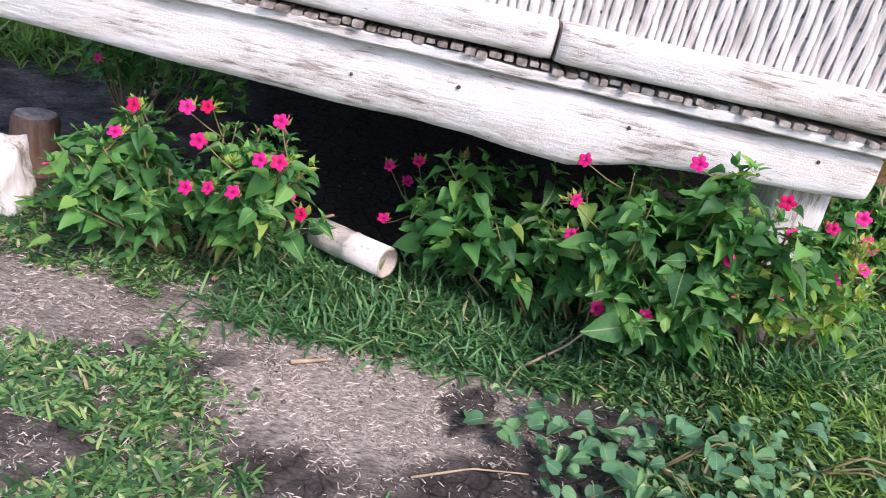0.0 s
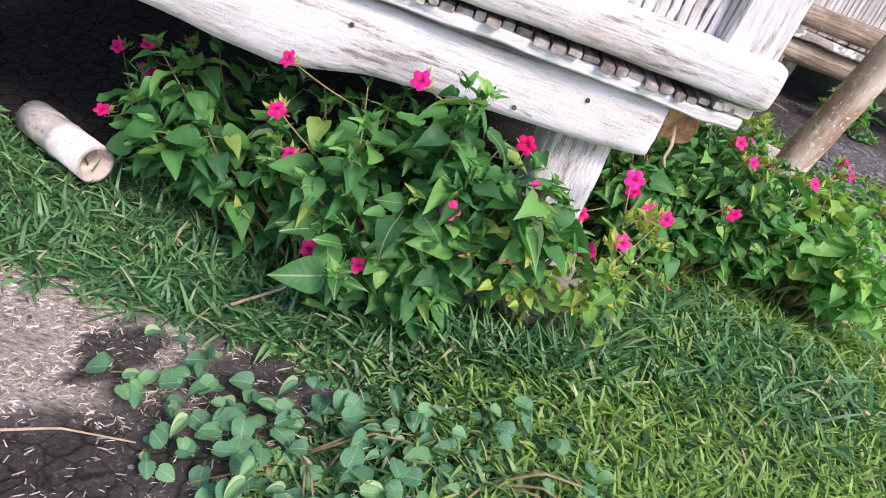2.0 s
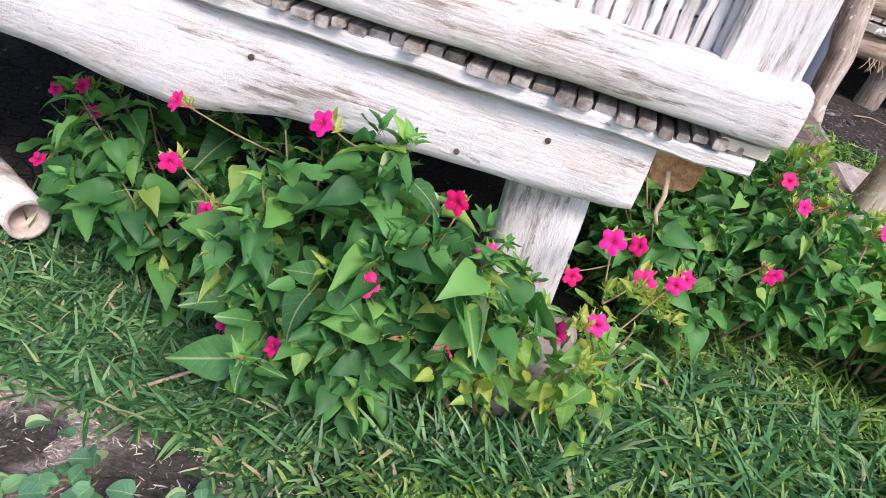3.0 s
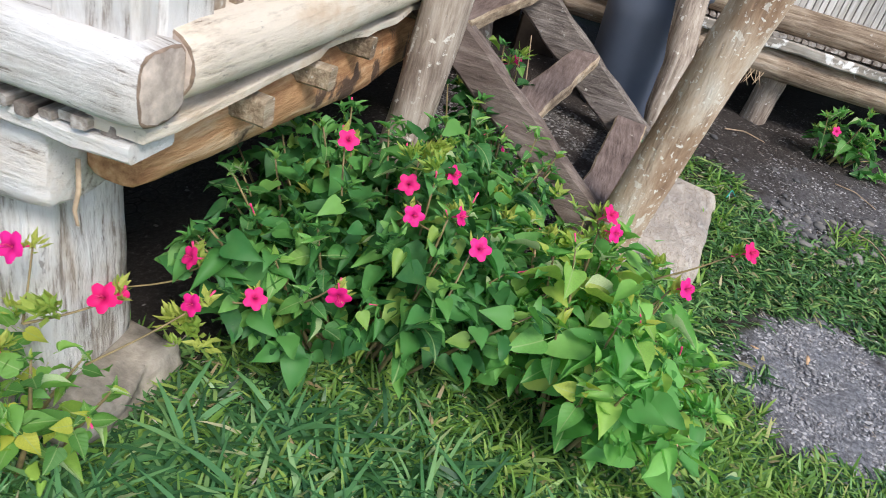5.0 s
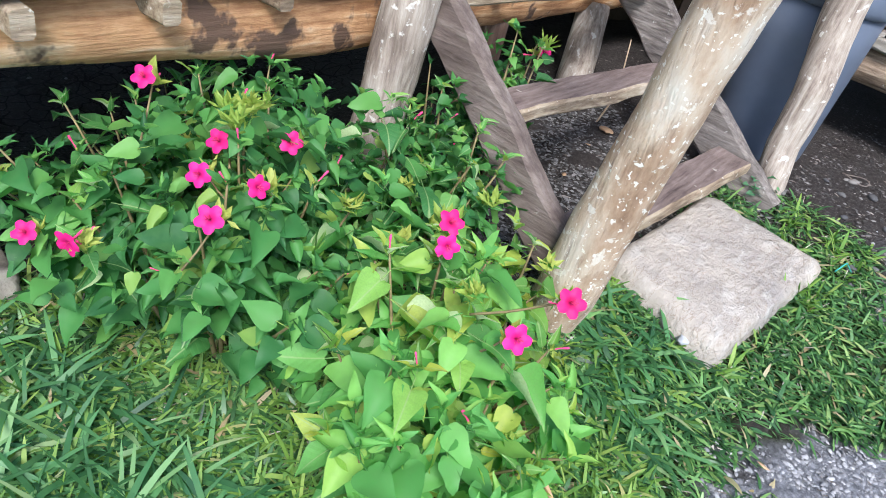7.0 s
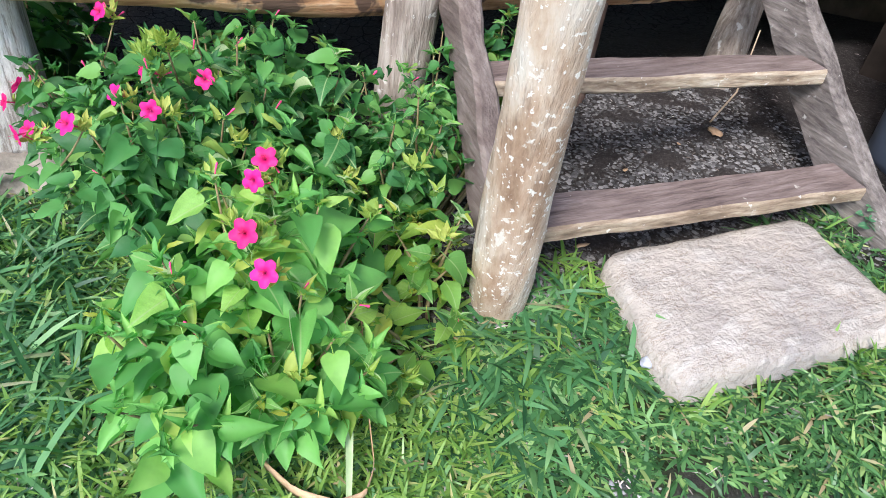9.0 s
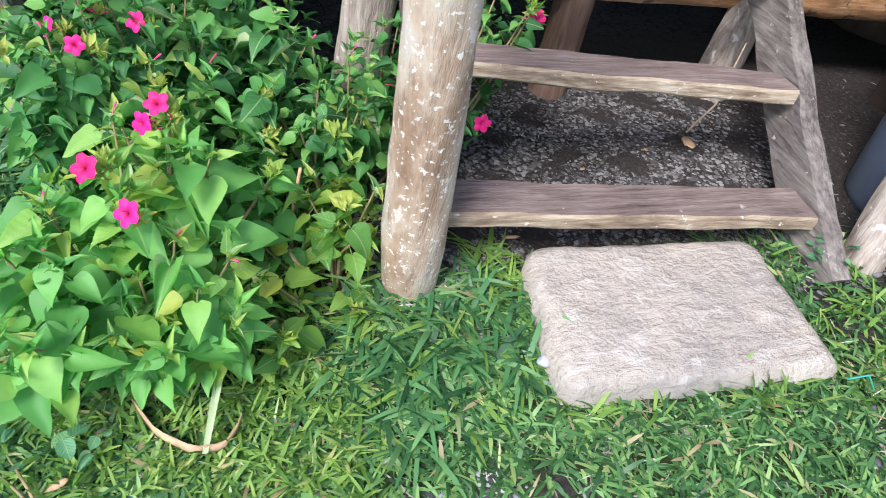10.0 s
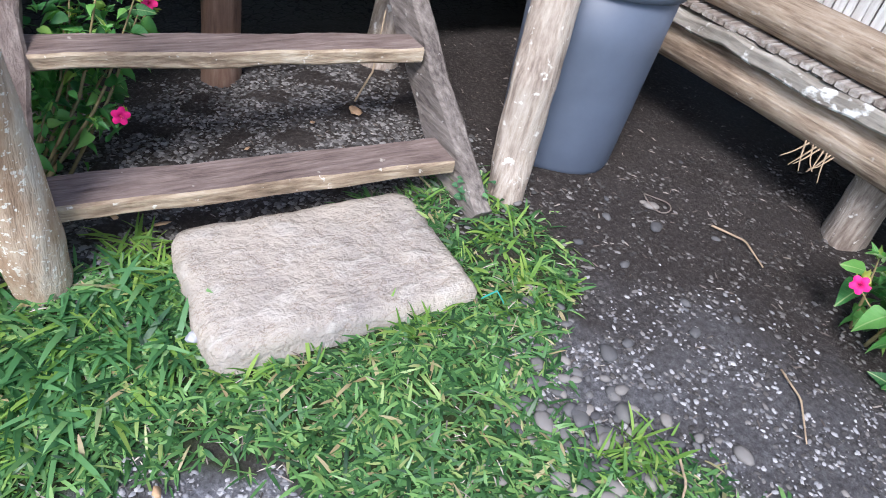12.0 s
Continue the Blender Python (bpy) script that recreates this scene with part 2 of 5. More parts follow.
GRASS = leaf_material("lawn_blades", [(0.0, (0.014, 0.045, 0.018)), (0.3, (0.045, 0.13, 0.042)), (0.6, (0.105, 0.24, 0.08)), (0.82, (0.21, 0.38, 0.12)), (0.94, (0.33, 0.43, 0.14)), (0.97, (0.46, 0.38, 0.22)), (1.0, (0.4, 0.28, 0.16))], 0.3, 0.4, False, True, 0.45)
GRASS_BLUE = leaf_material("broad_blades", [(0.0, (0.02, 0.075, 0.03)), (0.4, (0.055, 0.165, 0.06)), (0.75, (0.11, 0.27, 0.1)), (0.94, (0.22, 0.38, 0.15)), (1.0, (0.45, 0.4, 0.24))], 0.3, 0.45, False, True, 0.35)
# lit copy of the grass greens: sunshine is put into the blade colour
GRASS_LIT = leaf_material("sunlit_blades", [(0.0, (0.09, 0.19, 0.04)), (0.35, (0.16, 0.29, 0.055)), (0.75, (0.25, 0.38, 0.08)), (0.95, (0.33, 0.43, 0.11)), (1.0, (0.5, 0.42, 0.2))], 0.35, 0.5, False, True, 0.25)


def petal_material():
    k = Mat("magenta_petal", 0.55, 0.3)
    tc = k.n("TexCoord")
    ln = k.n("VectorMath")
    ln.operation = "LENGTH"
    k.l(tc.outputs["Object"], ln.inputs[0])
    core = k.ramp(ln.outputs["Value"], [(0.0, (0.3, 0.0, 0.06)), (0.12, (0.62, 0.01, 0.16)), (0.3, (0.88, 0.02, 0.25))])
    oi = k.n("ObjectInfo")
    hue = k.ramp(oi.outputs["Random"], [(0.0, (0.95, 0.4, 0.45)), (0.3, (1, 1, 0.9)), (1.0, (1, 1, 1.15))])
    col = k.mix(1.0, core, hue, "MULTIPLY")
    k.colour(col)
    tr = k.n("BsdfTranslucent")
    k.l(col, tr.inputs["Color"])
    ms = k.n("MixShader")
    ms.inputs[0].default_value = 0.35
    k.l(k.b.outputs[0], ms.inputs[1])
    k.l(tr.outputs[0], ms.inputs[2])
    k.l(ms.outputs[0], k.t.nodes["Material Output"].inputs["Surface"])
    return k.m


PETAL = petal_material()
BUD = plain("pink_bud", (0.75, 0.06, 0.2), 0.5, 0.3, 0.3, 40.0, 0.0)


def slab_material():
    """Worn stone with a wrinkled brown crackle."""
    k = Mat("weathered_slab", 0.9, 0.15)
    v = k.coords((1, 1, 1), False)
    big = k.noise(v, 3.5, 5.0, 0.65)
    col = k.ramp(big, [(0.3, (0.33, 0.3, 0.275)), (0.48, (0.42, 0.37, 0.32)), (0.62, (0.5, 0.44, 0.37))])
    mp = k.n("VectorMath")
    mp.operation = "MULTIPLY"
    mp.inputs[1].default_value = (1.7, 0.75, 1.0)
    k.l(v, mp.inputs[0])
    crack = k.noise(mp.outputs[0], 14.0, 5.0, 0.58)
    fold = k.n("Math")
    fold.operation = "SUBTRACT"
    fold.inputs[1].default_value = 0.5
    k.l(crack, fold.inputs[0])
    ridge = k.n("Math")
    ridge.operation = "ABSOLUTE"
    k.l(fold.outputs[0], ridge.inputs[0])
    line = k.ramp(ridge.outputs[0], [(0.0, (0.6, 0.6, 0.6)), (0.007, (0.35, 0.35, 0.35)), (0.016, (0, 0, 0))])
    mask = k.ramp(k.noise(v, 9.0, 4.0, 0.6), [(0.38, (0.15, 0.15, 0.15)), (0.55, (1, 1, 1))])
    amount = k.mix(1.0, line, mask, "MULTIPLY")
    col = k.mix(amount, col, (0.25, 0.19, 0.14))
    pale = k.ramp(crack, [(0.56, (0, 0, 0)), (0.64, (0.6, 0.6, 0.6))])
    col = k.mix(pale, col, (0.55, 0.51, 0.455))
    k.colour(col)
    k.bump(k.mix(0.3, crack, k.noise(v, 70.0, 6.0, 0.7)), 1.0, 0.036)
    return k.m


def ground_material():
    """Dark damp soil; the colour attribute says where straw, gravel or mossy turf lies on it; far left, straw also
    paints in light.
    """
    k = Mat("soil", 0.95, 0.1)
    v = k.coords((1, 1, 1), False)
    big = k.noise(v, 2.3, 6.0, 0.6)
    fine = k.noise(v, 75.0, 8.0, 0.85)
    soil = k.ramp(fine, [(0.3, (0.018, 0.015, 0.014)), (0.53, (0.058, 0.049, 0.045)), (0.68, (0.19, 0.17, 0.16))])
    soil = k.mix(k.ramp(big, [(0.35, (0, 0, 0)), (0.7, (0.6, 0.6, 0.6))]), soil, (0.085, 0.074, 0.068))
    vo = k.n("TexVoronoi", Scale=15.0)
    vo.feature = "DISTANCE_TO_EDGE"
    wv = k.n("VectorMath")
    wv.operation = "MULTIPLY_ADD"
    wv.inputs[1].default_value = (0.05, 0.05, 0.05)
    wn2 = k.n("TexNoise", Scale=14.0, Detail=3.0)
    k.l(v, wn2.inputs["Vector"])
    k.l(wn2.outputs["Color"], wv.inputs[0])
    k.l(v, wv.inputs[2])
    k.l(wv.outputs[0], vo.inputs["Vector"])
    crackle = k.ramp(vo.outputs["Distance"], [(0.0, (0.95, 0.95, 0.95)), (0.03, (0.7, 0.7, 0.7)), (0.055, (0, 0, 0))])
    sx = k.n("SeparateXYZ")
    k.l(v, sx.inputs[0])
    crackle = k.mix(k.ramp(sx.outputs["X"], [(0.75, (0, 0, 0)), (0.95, (1, 1, 1))]), crackle, (0.0, 0.0, 0.0))
    soil = k.mix(k.mix(1.0, crackle, k.ramp(big, [(0.3, (0.5, 0.5, 0.5)), (0.5, (1, 1, 1))]), "MULTIPLY"), soil, (0.012, 0.01, 0.009))
    at = k.n("VertexColor")
    at.layer_name = "zones"
    sep = k.n("SeparateColor")
    k.l(at.outputs["Color"], sep.inputs[0])
    st = k.coords((1, 3, 1), False)
    straw = k.ramp(k.noise(st, 38.0, 6.0, 0.75), [(0.34, (0.12, 0.095, 0.08)), (0.45, (0.36, 0.3, 0.25)), (0.54, (0.52, 0.45, 0.38)), (0.65, (0.74, 0.66, 0.58))])
    grav = k.ramp(k.noise(v, 70.0, 4.0, 0.7), [(0.3, (0.11, 0.11, 0.12)), (0.5, (0.25, 0.25, 0.265)), (0.7, (0.43, 0.43, 0.45))])
    turf = k.ramp(fine, [(0.3, (0.02, 0.03, 0.012)), (0.6, (0.05, 0.07, 0.025)), (0.8, (0.11, 0.1, 0.05))])
    col = k.mix(sep.outputs[2], soil, turf)
    col = k.mix(sep.outputs[0], col, straw)
    col = k.mix(sep.outputs[1], col, grav)
    k.colour(col)
    k.bump(fine, 0.9, 0.02)
    return k.m


SLAB = slab_material()
SOIL = ground_material()


def stone_material(name, lo, mid, hi, island=True, dust=0.4):
    k = Mat(name, 0.85, 0.2)
    if island:
        geo = k.n("NewGeometry")
        r = geo.outputs["Random Per Island"]
    else:
        oi = k.n("ObjectInfo")
        r = oi.outputs["Random"]
    col = k.ramp(r, [(0.0, lo), (0.55, mid), (1.0, hi)])
    f = k.noise(k.coords((1, 1, 1)), 60.0, 4.0, 0.6)
    k.colour(k.mix(k.ramp(f, [(0.3, (0, 0, 0)), (0.8, (dust, dust, dust))]), col, (0.3, 0.28, 0.26)))
    return k.m


GRAVEL = stone_material("gravel", (0.1, 0.1, 0.108), (0.25, 0.247, 0.256), (0.44, 0.43, 0.43))
DARK_GRAVEL = stone_material("dark_gravel", (0.02, 0.018, 0.018), (0.075, 0.068, 0.064), (0.22, 0.205, 0.195), True, 0.2)
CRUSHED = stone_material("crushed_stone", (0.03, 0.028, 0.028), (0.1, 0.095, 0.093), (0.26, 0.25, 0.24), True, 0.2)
PEBBLE = stone_material("river_pebble", (0.05, 0.05, 0.055), (0.11, 0.108, 0.108), (0.23, 0.21, 0.19), False, 0.2)
CHAFF = stone_material("brown_chaff", (0.05, 0.038, 0.032), (0.14, 0.11, 0.09), (0.4, 0.35, 0.3))
STRAW = stone_material("straw_bits", (0.14, 0.105, 0.085), (0.42, 0.35, 0.29), (0.68, 0.61, 0.53))


# ---- shapes ----
def ss(a, b, x):
    u = np.clip((np.asarray(x, float) - a) / (b - a), 0, 1)
    return u * u * (3 - 2 * u)


def wob(x, y, s=1.0):
    """A smooth irregular wave for borders and bumps, about -1 to 1."""
    return (np.sin(x * 5.1 * s + 1.3 * np.sin(y * 3.7 * s)) + np.sin(y * 6.3 * s + 1.7 * np.sin(x * 4.3 * s + 0.6)) + 0.6 * np.sin((x + y) * 13.1 * s + 2 * np.sin(y * 9.0 * s))) / 2.6


def rag(x, y, s=1.0):
    """The same with finer octaves, for ragged borders."""
    return 0.6 * wob(x, y, s) + 0.45 * wob(y + 3.1, x - 1.7, 2.7 * s) + 0.35 * wob(x + y, x - y + 5.0, 5.5 * s)


def ground_z(x, y):
    left = 1 - ss(0.3, 1.5, x)
    z = 0.03 + 0.25 * (1 - left) + 0.05 * ss(1.7, 2.2, y) * left + 0.2 * ss(2.9, 4.6, y) - 0.05 * ss(2.2, 2.7, x) * (1 - ss(4.1, 4.7, y))
    z = z + 0.085 * np.exp(-((np.asarray(x, float) - 2.1) / 0.26) ** 2) * ss(2.95, 3.18, y) * (1 - ss(3.3, 3.7, y))
    return z + 0.006 * wob(np.asarray(x, float), np.asarray(y, float), 1.6)


def gz(x, y):
    return float(ground_z(x, y))


def mesh_object(name, verts, faces, mats, parent=None, smooth=True, face_mats=None):
    me = bpy.data.meshes.new(name)
    me.from_pydata([tuple(v) for v in verts], [], [tuple(f) for f in faces])
    for m in mats if isinstance(mats, (list, tuple)) else [mats]:
        me.materials.append(m)
    if smooth:
        me.polygons.foreach_set("use_smooth", [True] * len(me.polygons))
    if face_mats is not None:
        me.polygons.foreach_set("material_index", face_mats)
    me.update()
    ob = new(name, me)
    if parent is not None:
        ob.parent = parent
    return ob


def bm_object(name, bm, mats, parent=None, smooth=False):
    me = bpy.data.meshes.new(name)
    bm.to_mesh(me)
    bm.free()
    for m in mats if isinstance(mats, (list, tuple)) else [mats]:
        me.materials.append(m)
    if smooth:
        me.polygons.foreach_set("use_smooth", [True] * len(me.polygons))
    ob = new(name, me)
    if parent is not None:
        ob.parent = parent
    return ob


def empty(name, label, category, group="", kind=""):
    return tagged(new(name), label, category, group, kind)


def log(name, pts, radii, mat, parent=None, sides=18, rings=40, rough=0.05, seed=0.0, squash=1.0, end=None, square=0.0):
    """A round log through the given points, with uneven radius, flats and dressed ends. square: 0 round, 1 squared."""
    P = np.array(pts, float)
    seg = np.r_[0, np.cumsum(np.linalg.norm(np.diff(P, axis=0), axis=1))]
    u = np.linspace(0, seg[-1], rings)
    C = np.array([np.interp(u, seg, P[:, i]) for i in range(3)]).T
    R = np.interp(u, seg, np.asarray(radii, float) if len(radii) == len(P) else np.linspace(radii[0], radii[-1], len(P)))
    main = (P[-1] - P[0]) / np.linalg.norm(P[-1] - P[0])
    ref = np.array((0, 0, 1.0)) if abs(main[2]) < 0.8 else np.array((0, 1.0, 0))
    a = np.cross(ref, main)
    a /= np.linalg.norm(a)
    b = np.cross(main, a)
    verts, faces = [], []
    for i in range(rings):
        shrink = 0.93 if i in (0, rings - 1) else 1.0
        for j in range(sides):
            t = 2 * math.pi * j / sides
            c, s = math.cos(t), math.sin(t)
            flat = 1.0 + square * (1.0 / max(abs(c), abs(s)) - 1.0)
            n1 = noise.noise((C[i][0] * 2.2 + c * 0.9 + seed, C[i][1] * 2.2 + s * 0.9, C[i][2] * 2.2 + seed * 1.7))
            n2 = noise.noise((C[i][0] * 11 + c * 2.0, C[i][1] * 11 + s * 2.0 + seed, C[i][2] * 11))
            r = R[i] * shrink * min(flat, 1.32) * (1 + rough * (1.6 * n1 + 0.7 * n2))
            verts.append(C[i] + r * (a * c + b * s * squash))
    for i in range(rings - 1):
        for j in range(sides):
            k = (j + 1) % sides
            faces.append((i * sides + j, i * sides + k, (i + 1) * sides + k, (i + 1) * sides + j))
    fm = [0] * len(faces)
    for i, d in ((0, -1), (rings - 1, 1)):
        inner = len(verts)
        for j in range(sides):
            verts.append(C[i] + (Vector(verts[i * sides + j]) - Vector(C[i])) * (0.92 + 0.035 * math.sin(j * 2.3)) + main * d * R[i] * 0.03)
        idx = len(verts)
        verts.append(C[i] + main * d * R[i] * 0.04)
        for j in range(sides):
            k = (j + 1) % sides
            ring = (i * sides + k, i * sides + j, inner + j, inner + k)
            faces.append(ring if d < 0 else ring[::-1])
            faces.append((inner + k, inner + j, idx) if d < 0 else (inner + j, inner + k, idx))
            fm += [2, 1] if end else [0, 0]
    return mesh_object(name, verts, faces, [mat, end, BARK_RIM] if end else mat, parent, True, fm)


def board(name, p0, p1, width, thick, mat, parent=None, up=(0, 0, 1), seed=0.0, rough=0.004, cuts=14, edge=None):
    """A sawn board from p0 to p1: width across, thick along up, with waney bevelled edges."""
    p0, p1 = Vector(p0), Vector(p1)
    d = (p1 - p0).normalized()
    upv = Vector(up)
    side = d.cross(upv).normalized()
    upv = side.cross(d).normalized()
    bv = min(thick, width) * 0.16
    w, h = width / 2, thick / 2
    prof = [(-w, -h + bv), (-w + bv, -h), (0, -h), (w - bv, -h), (w, -h + bv), (w, h - bv), (w - bv, h), (0, h), (-w + bv, h), (-w, h - bv)]
    n = len(prof)
    verts, faces, fm = [], [], []
    for i in range(cuts + 1):
        c = p0.lerp(p1, i / cuts)
        for x, z in prof:
            q = c + side * x + upv * z
            o = noise.noise_vector((q.x * 6 + seed, q.y * 6, q.z * 6)) * rough + noise.noise_vector((q.x * 21, q.y * 21 + seed, q.z * 21)) * rough * 0.4
            verts.append(q + o)
    for i in range(cuts):
        for j in range(n):
            k = (j + 1) % n
            faces.append((i * n + j, i * n + k, (i + 1) * n + k, (i + 1) * n + j))
            fm.append(1 if edge and j in (0, 3, 4, 5, 8, 9) else 0)
    faces.append(tuple(range(n - 1, -1, -1)))
    faces.append(tuple(cuts * n + j for j in range(n)))
    fm += [1 if edge else 0] * 2
    return mesh_object(name, verts, faces, [mat, edge] if edge else mat, parent, False, fm)


def rock(name, centre, size, mat, parent=None, seed=0.0, sub=3, rough=0.25, boxy=0.0):
    bm = bmesh.new()
    bmesh.ops.create_icosphere(bm, subdivisions=sub, radius=1.0)
    for v in bm.verts:
        c = v.co.copy()
        m = max(abs(c.x), abs(c.y), abs(c.z))
        c = c.lerp(c / m, boxy)
        r = 1 + rough * noise.noise(c * 1.4 + Vector((seed, seed, 0))) + rough * 0.4 * noise.noise(c * 4 + Vector((seed, 0, 0)))
        v.co = Vector((c.x * size[0] * r, c.y * size[1] * r, c.z * size[2] * r))
    ob = bm_object(name, bm, mat, parent, True)
    ob.location = centre
    return ob


# ---- ground ----
def bare(x, y):
    """Where no turf grows, 0 to 1."""
    w = 0.3 * rag(x, y, 2.2)

    def spot(cx, cy, rx, ry):
        return 1 - ss(0.8, 1.15, np.hypot((x - cx) / rx, (y - cy) / ry) + w)

    m = np.maximum.reduce([spot(0.05, 1.5, 0.5, 0.4), spot(0.25, 1.7, 0.42, 0.2), spot(0.62, 1.62, 0.2, 0.15), spot(-1.05, 1.75, 0.45, 0.2), spot(-0.45, 1.88, 0.3, 0.16), spot(-0.3, 1.7, 0.25, 0.2), spot(-0.8, 1.2, 0.22, 0.12), spot(0.45, 1.4, 0.26, 0.24), spot(3.02, 3.24, 0.33, 0.41)])
    under = ss(2.32, 2.45, y + 0.08 * w) * (1 - ss(1.3, 1.5, x))
    under = np.maximum(under, ss(2.95, 3.1, y) * (1 - ss(2.15, 2.3, x + 0.2 * w)))
    right = ss(0.0, 0.12, y - (4.34 - 0.3 * ss(2.68, 2.95, x) + 0.22 * ss(3.1, 3.3, x)) - 0.2 * w)
    far = 1 - np.maximum(ss(3.5, 3.75, y + 0.2 * w) * (1 - ss(-1.75, -1.45, x + 0.2 * w)), ss(6.5, 7.0, y))
    u, v = (x - 2.41) / 0.17, (y - 3.835) / 0.3
    slab = (1 - ss(0.95, 1.08, np.maximum(np.abs(u - 0.12 * v), np.abs(v)))) * 1.0
    slab = np.maximum(slab, 0.75 * (1 - ss(0.7, 1.1, np.hypot((x - 2.42) / 0.2, (y - 4.3) / 0.13) + w)))
    patch = ss(0.3, 0.7, rag(x + 7.0, y + 1.0, 3.4)) * (1 - ss(0.5, 0.9, x)) * 0.7
    return np.clip(np.maximum.reduce([m, slab, patch, np.maximum(under, right) * far]), 0, 1)


def zones(x, y):
    w = 0.32 * rag(x + 3.0, y, 2.6)
    straw = 1 - ss(0.75, 1.15, np.hypot((x - 0.0) / 0.42, (y - 1.62) / 0.27) + w)
    straw = np.maximum(straw, 1 - ss(0.7, 1.15, np.hypot((x - 0.18) / 0.36, (y - 1.72) / 0.17) + w))
    straw = np.maximum(straw, 0.7 * (1 - ss(0.7, 1.2, np.hypot((x + 0.42) / 0.34, (y - 1.84) / 0.2) + w)))
    straw = np.maximum(straw, 0.7 * (1 - ss(0.7, 1.2, np.hypot((x + 1.05) / 0.35, (y - 1.75) / 0.22) + w)))
    straw = np.maximum(straw, 0.45 * (1 - ss(0.7, 1.2, np.hypot((x - 0.55) / 0.3, (y - 1.65) / 0.12) + w)))
    straw = np.maximum(straw, (0.2 + 0.3 * rag(x, y, 3.0)) * (1 - ss(0.7, 1.0, x)) * (1 - ss(2.0, 2.3, y)))
    # dry soil on the far left, tinted paler to offset the hut's shadow
    straw = np.maximum(straw, (0.25 + 0.3 * rag(x, y, 3.0)) * (1 - ss(-1.2, -0.8, x)))
    straw *= ss(-3.4, -2.6, x + 0.5 * w) * ss(0.35, 0.85, y + 0.5 * w) * (1 - ss(3.4, 4.4, y + w))
    straw *= 0.1 + 0.9 * ss(0.8, 1.1, np.hypot((x - 0.29) / 0.08, (y - 1.67) / 0.12) + 1.6 * w)
    straw *= 0.2 + 0.8 * ss(0.8, 1.1, np.hypot((x - 0.38) / 0.24, (y - 1.38) / 0.12) + 1.3 * w)
    straw *= 0.3 + 0.7 * ss(0.8, 1.1, np.hypot((x - 0.6) / 0.14, (y - 1.68) / 0.1) + 1.3 * w)
    grav = 1 - ss(0.75, 1.1, np.hypot((x - 3.02) / 0.34, (y - 3.24) / 0.42) + w)
    grav = np.maximum(grav, 0.5 * (1 - ss(0.7, 1.2, np.hypot((x - 2.98) / 0.22, (y - 4.2) / 0.2) + w)))
    grav = np.maximum(grav, 0.34 * (1 - ss(0.4, 1.2, np.hypot((x - 3.35) / 0.6, (y - 4.4) / 0.42) + w)))
    return np.clip(straw, 0, 1), grav, 1 - bare(x, y)


def axis_steps(a, b, step, far):
    core = np.arange(a, b + step / 2, step)
    grow = step * 1.45 ** np.arange(1, 30)
    out = np.cumsum(grow)
    out = out[out < far]
    return np.r_[a - out[::-1], core, b + out]


def build_ground():
    xs, ys = axis_steps(-2.4, 4.2, 0.03, 400), axis_steps(0.6, 6.2, 0.03, 400)
    X, Y = np.meshgrid(xs, ys)
    near = (np.abs(X) < 6) & (np.abs(Y) < 9)
    Z = ground_z(np.clip(X, -5, 6), np.clip(Y, -3, 8))
    Z = Z + np.where(near, 0.006 * wob(X, Y, 5.0) * (0.3 + bare(X, Y)), 0)
    nx, ny = len(xs), len(ys)
    verts = np.stack([X.ravel(), Y.ravel(), Z.ravel()], 1)
    i = np.arange(nx * ny).reshape(ny, nx)
    faces = np.stack([i[:-1, :-1].ravel(), i[:-1, 1:].ravel(), i[1:, 1:].ravel(), i[1:, :-1].ravel()], 1)
    ob = mesh_object("ground", verts.tolist(), faces.tolist(), SOIL)
    s, g, t = zones(X.ravel(), Y.ravel())
    ca = ob.data.color_attributes.new("zones", "FLOAT_COLOR", "POINT")
    ca.data.foreach_set("color", np.stack([s, g, t, np.ones_like(s)], 1).ravel())
    tagged(ob, "dark damp soil with straw, gravel and turf patches", "ground", kind="structure")


build_ground()


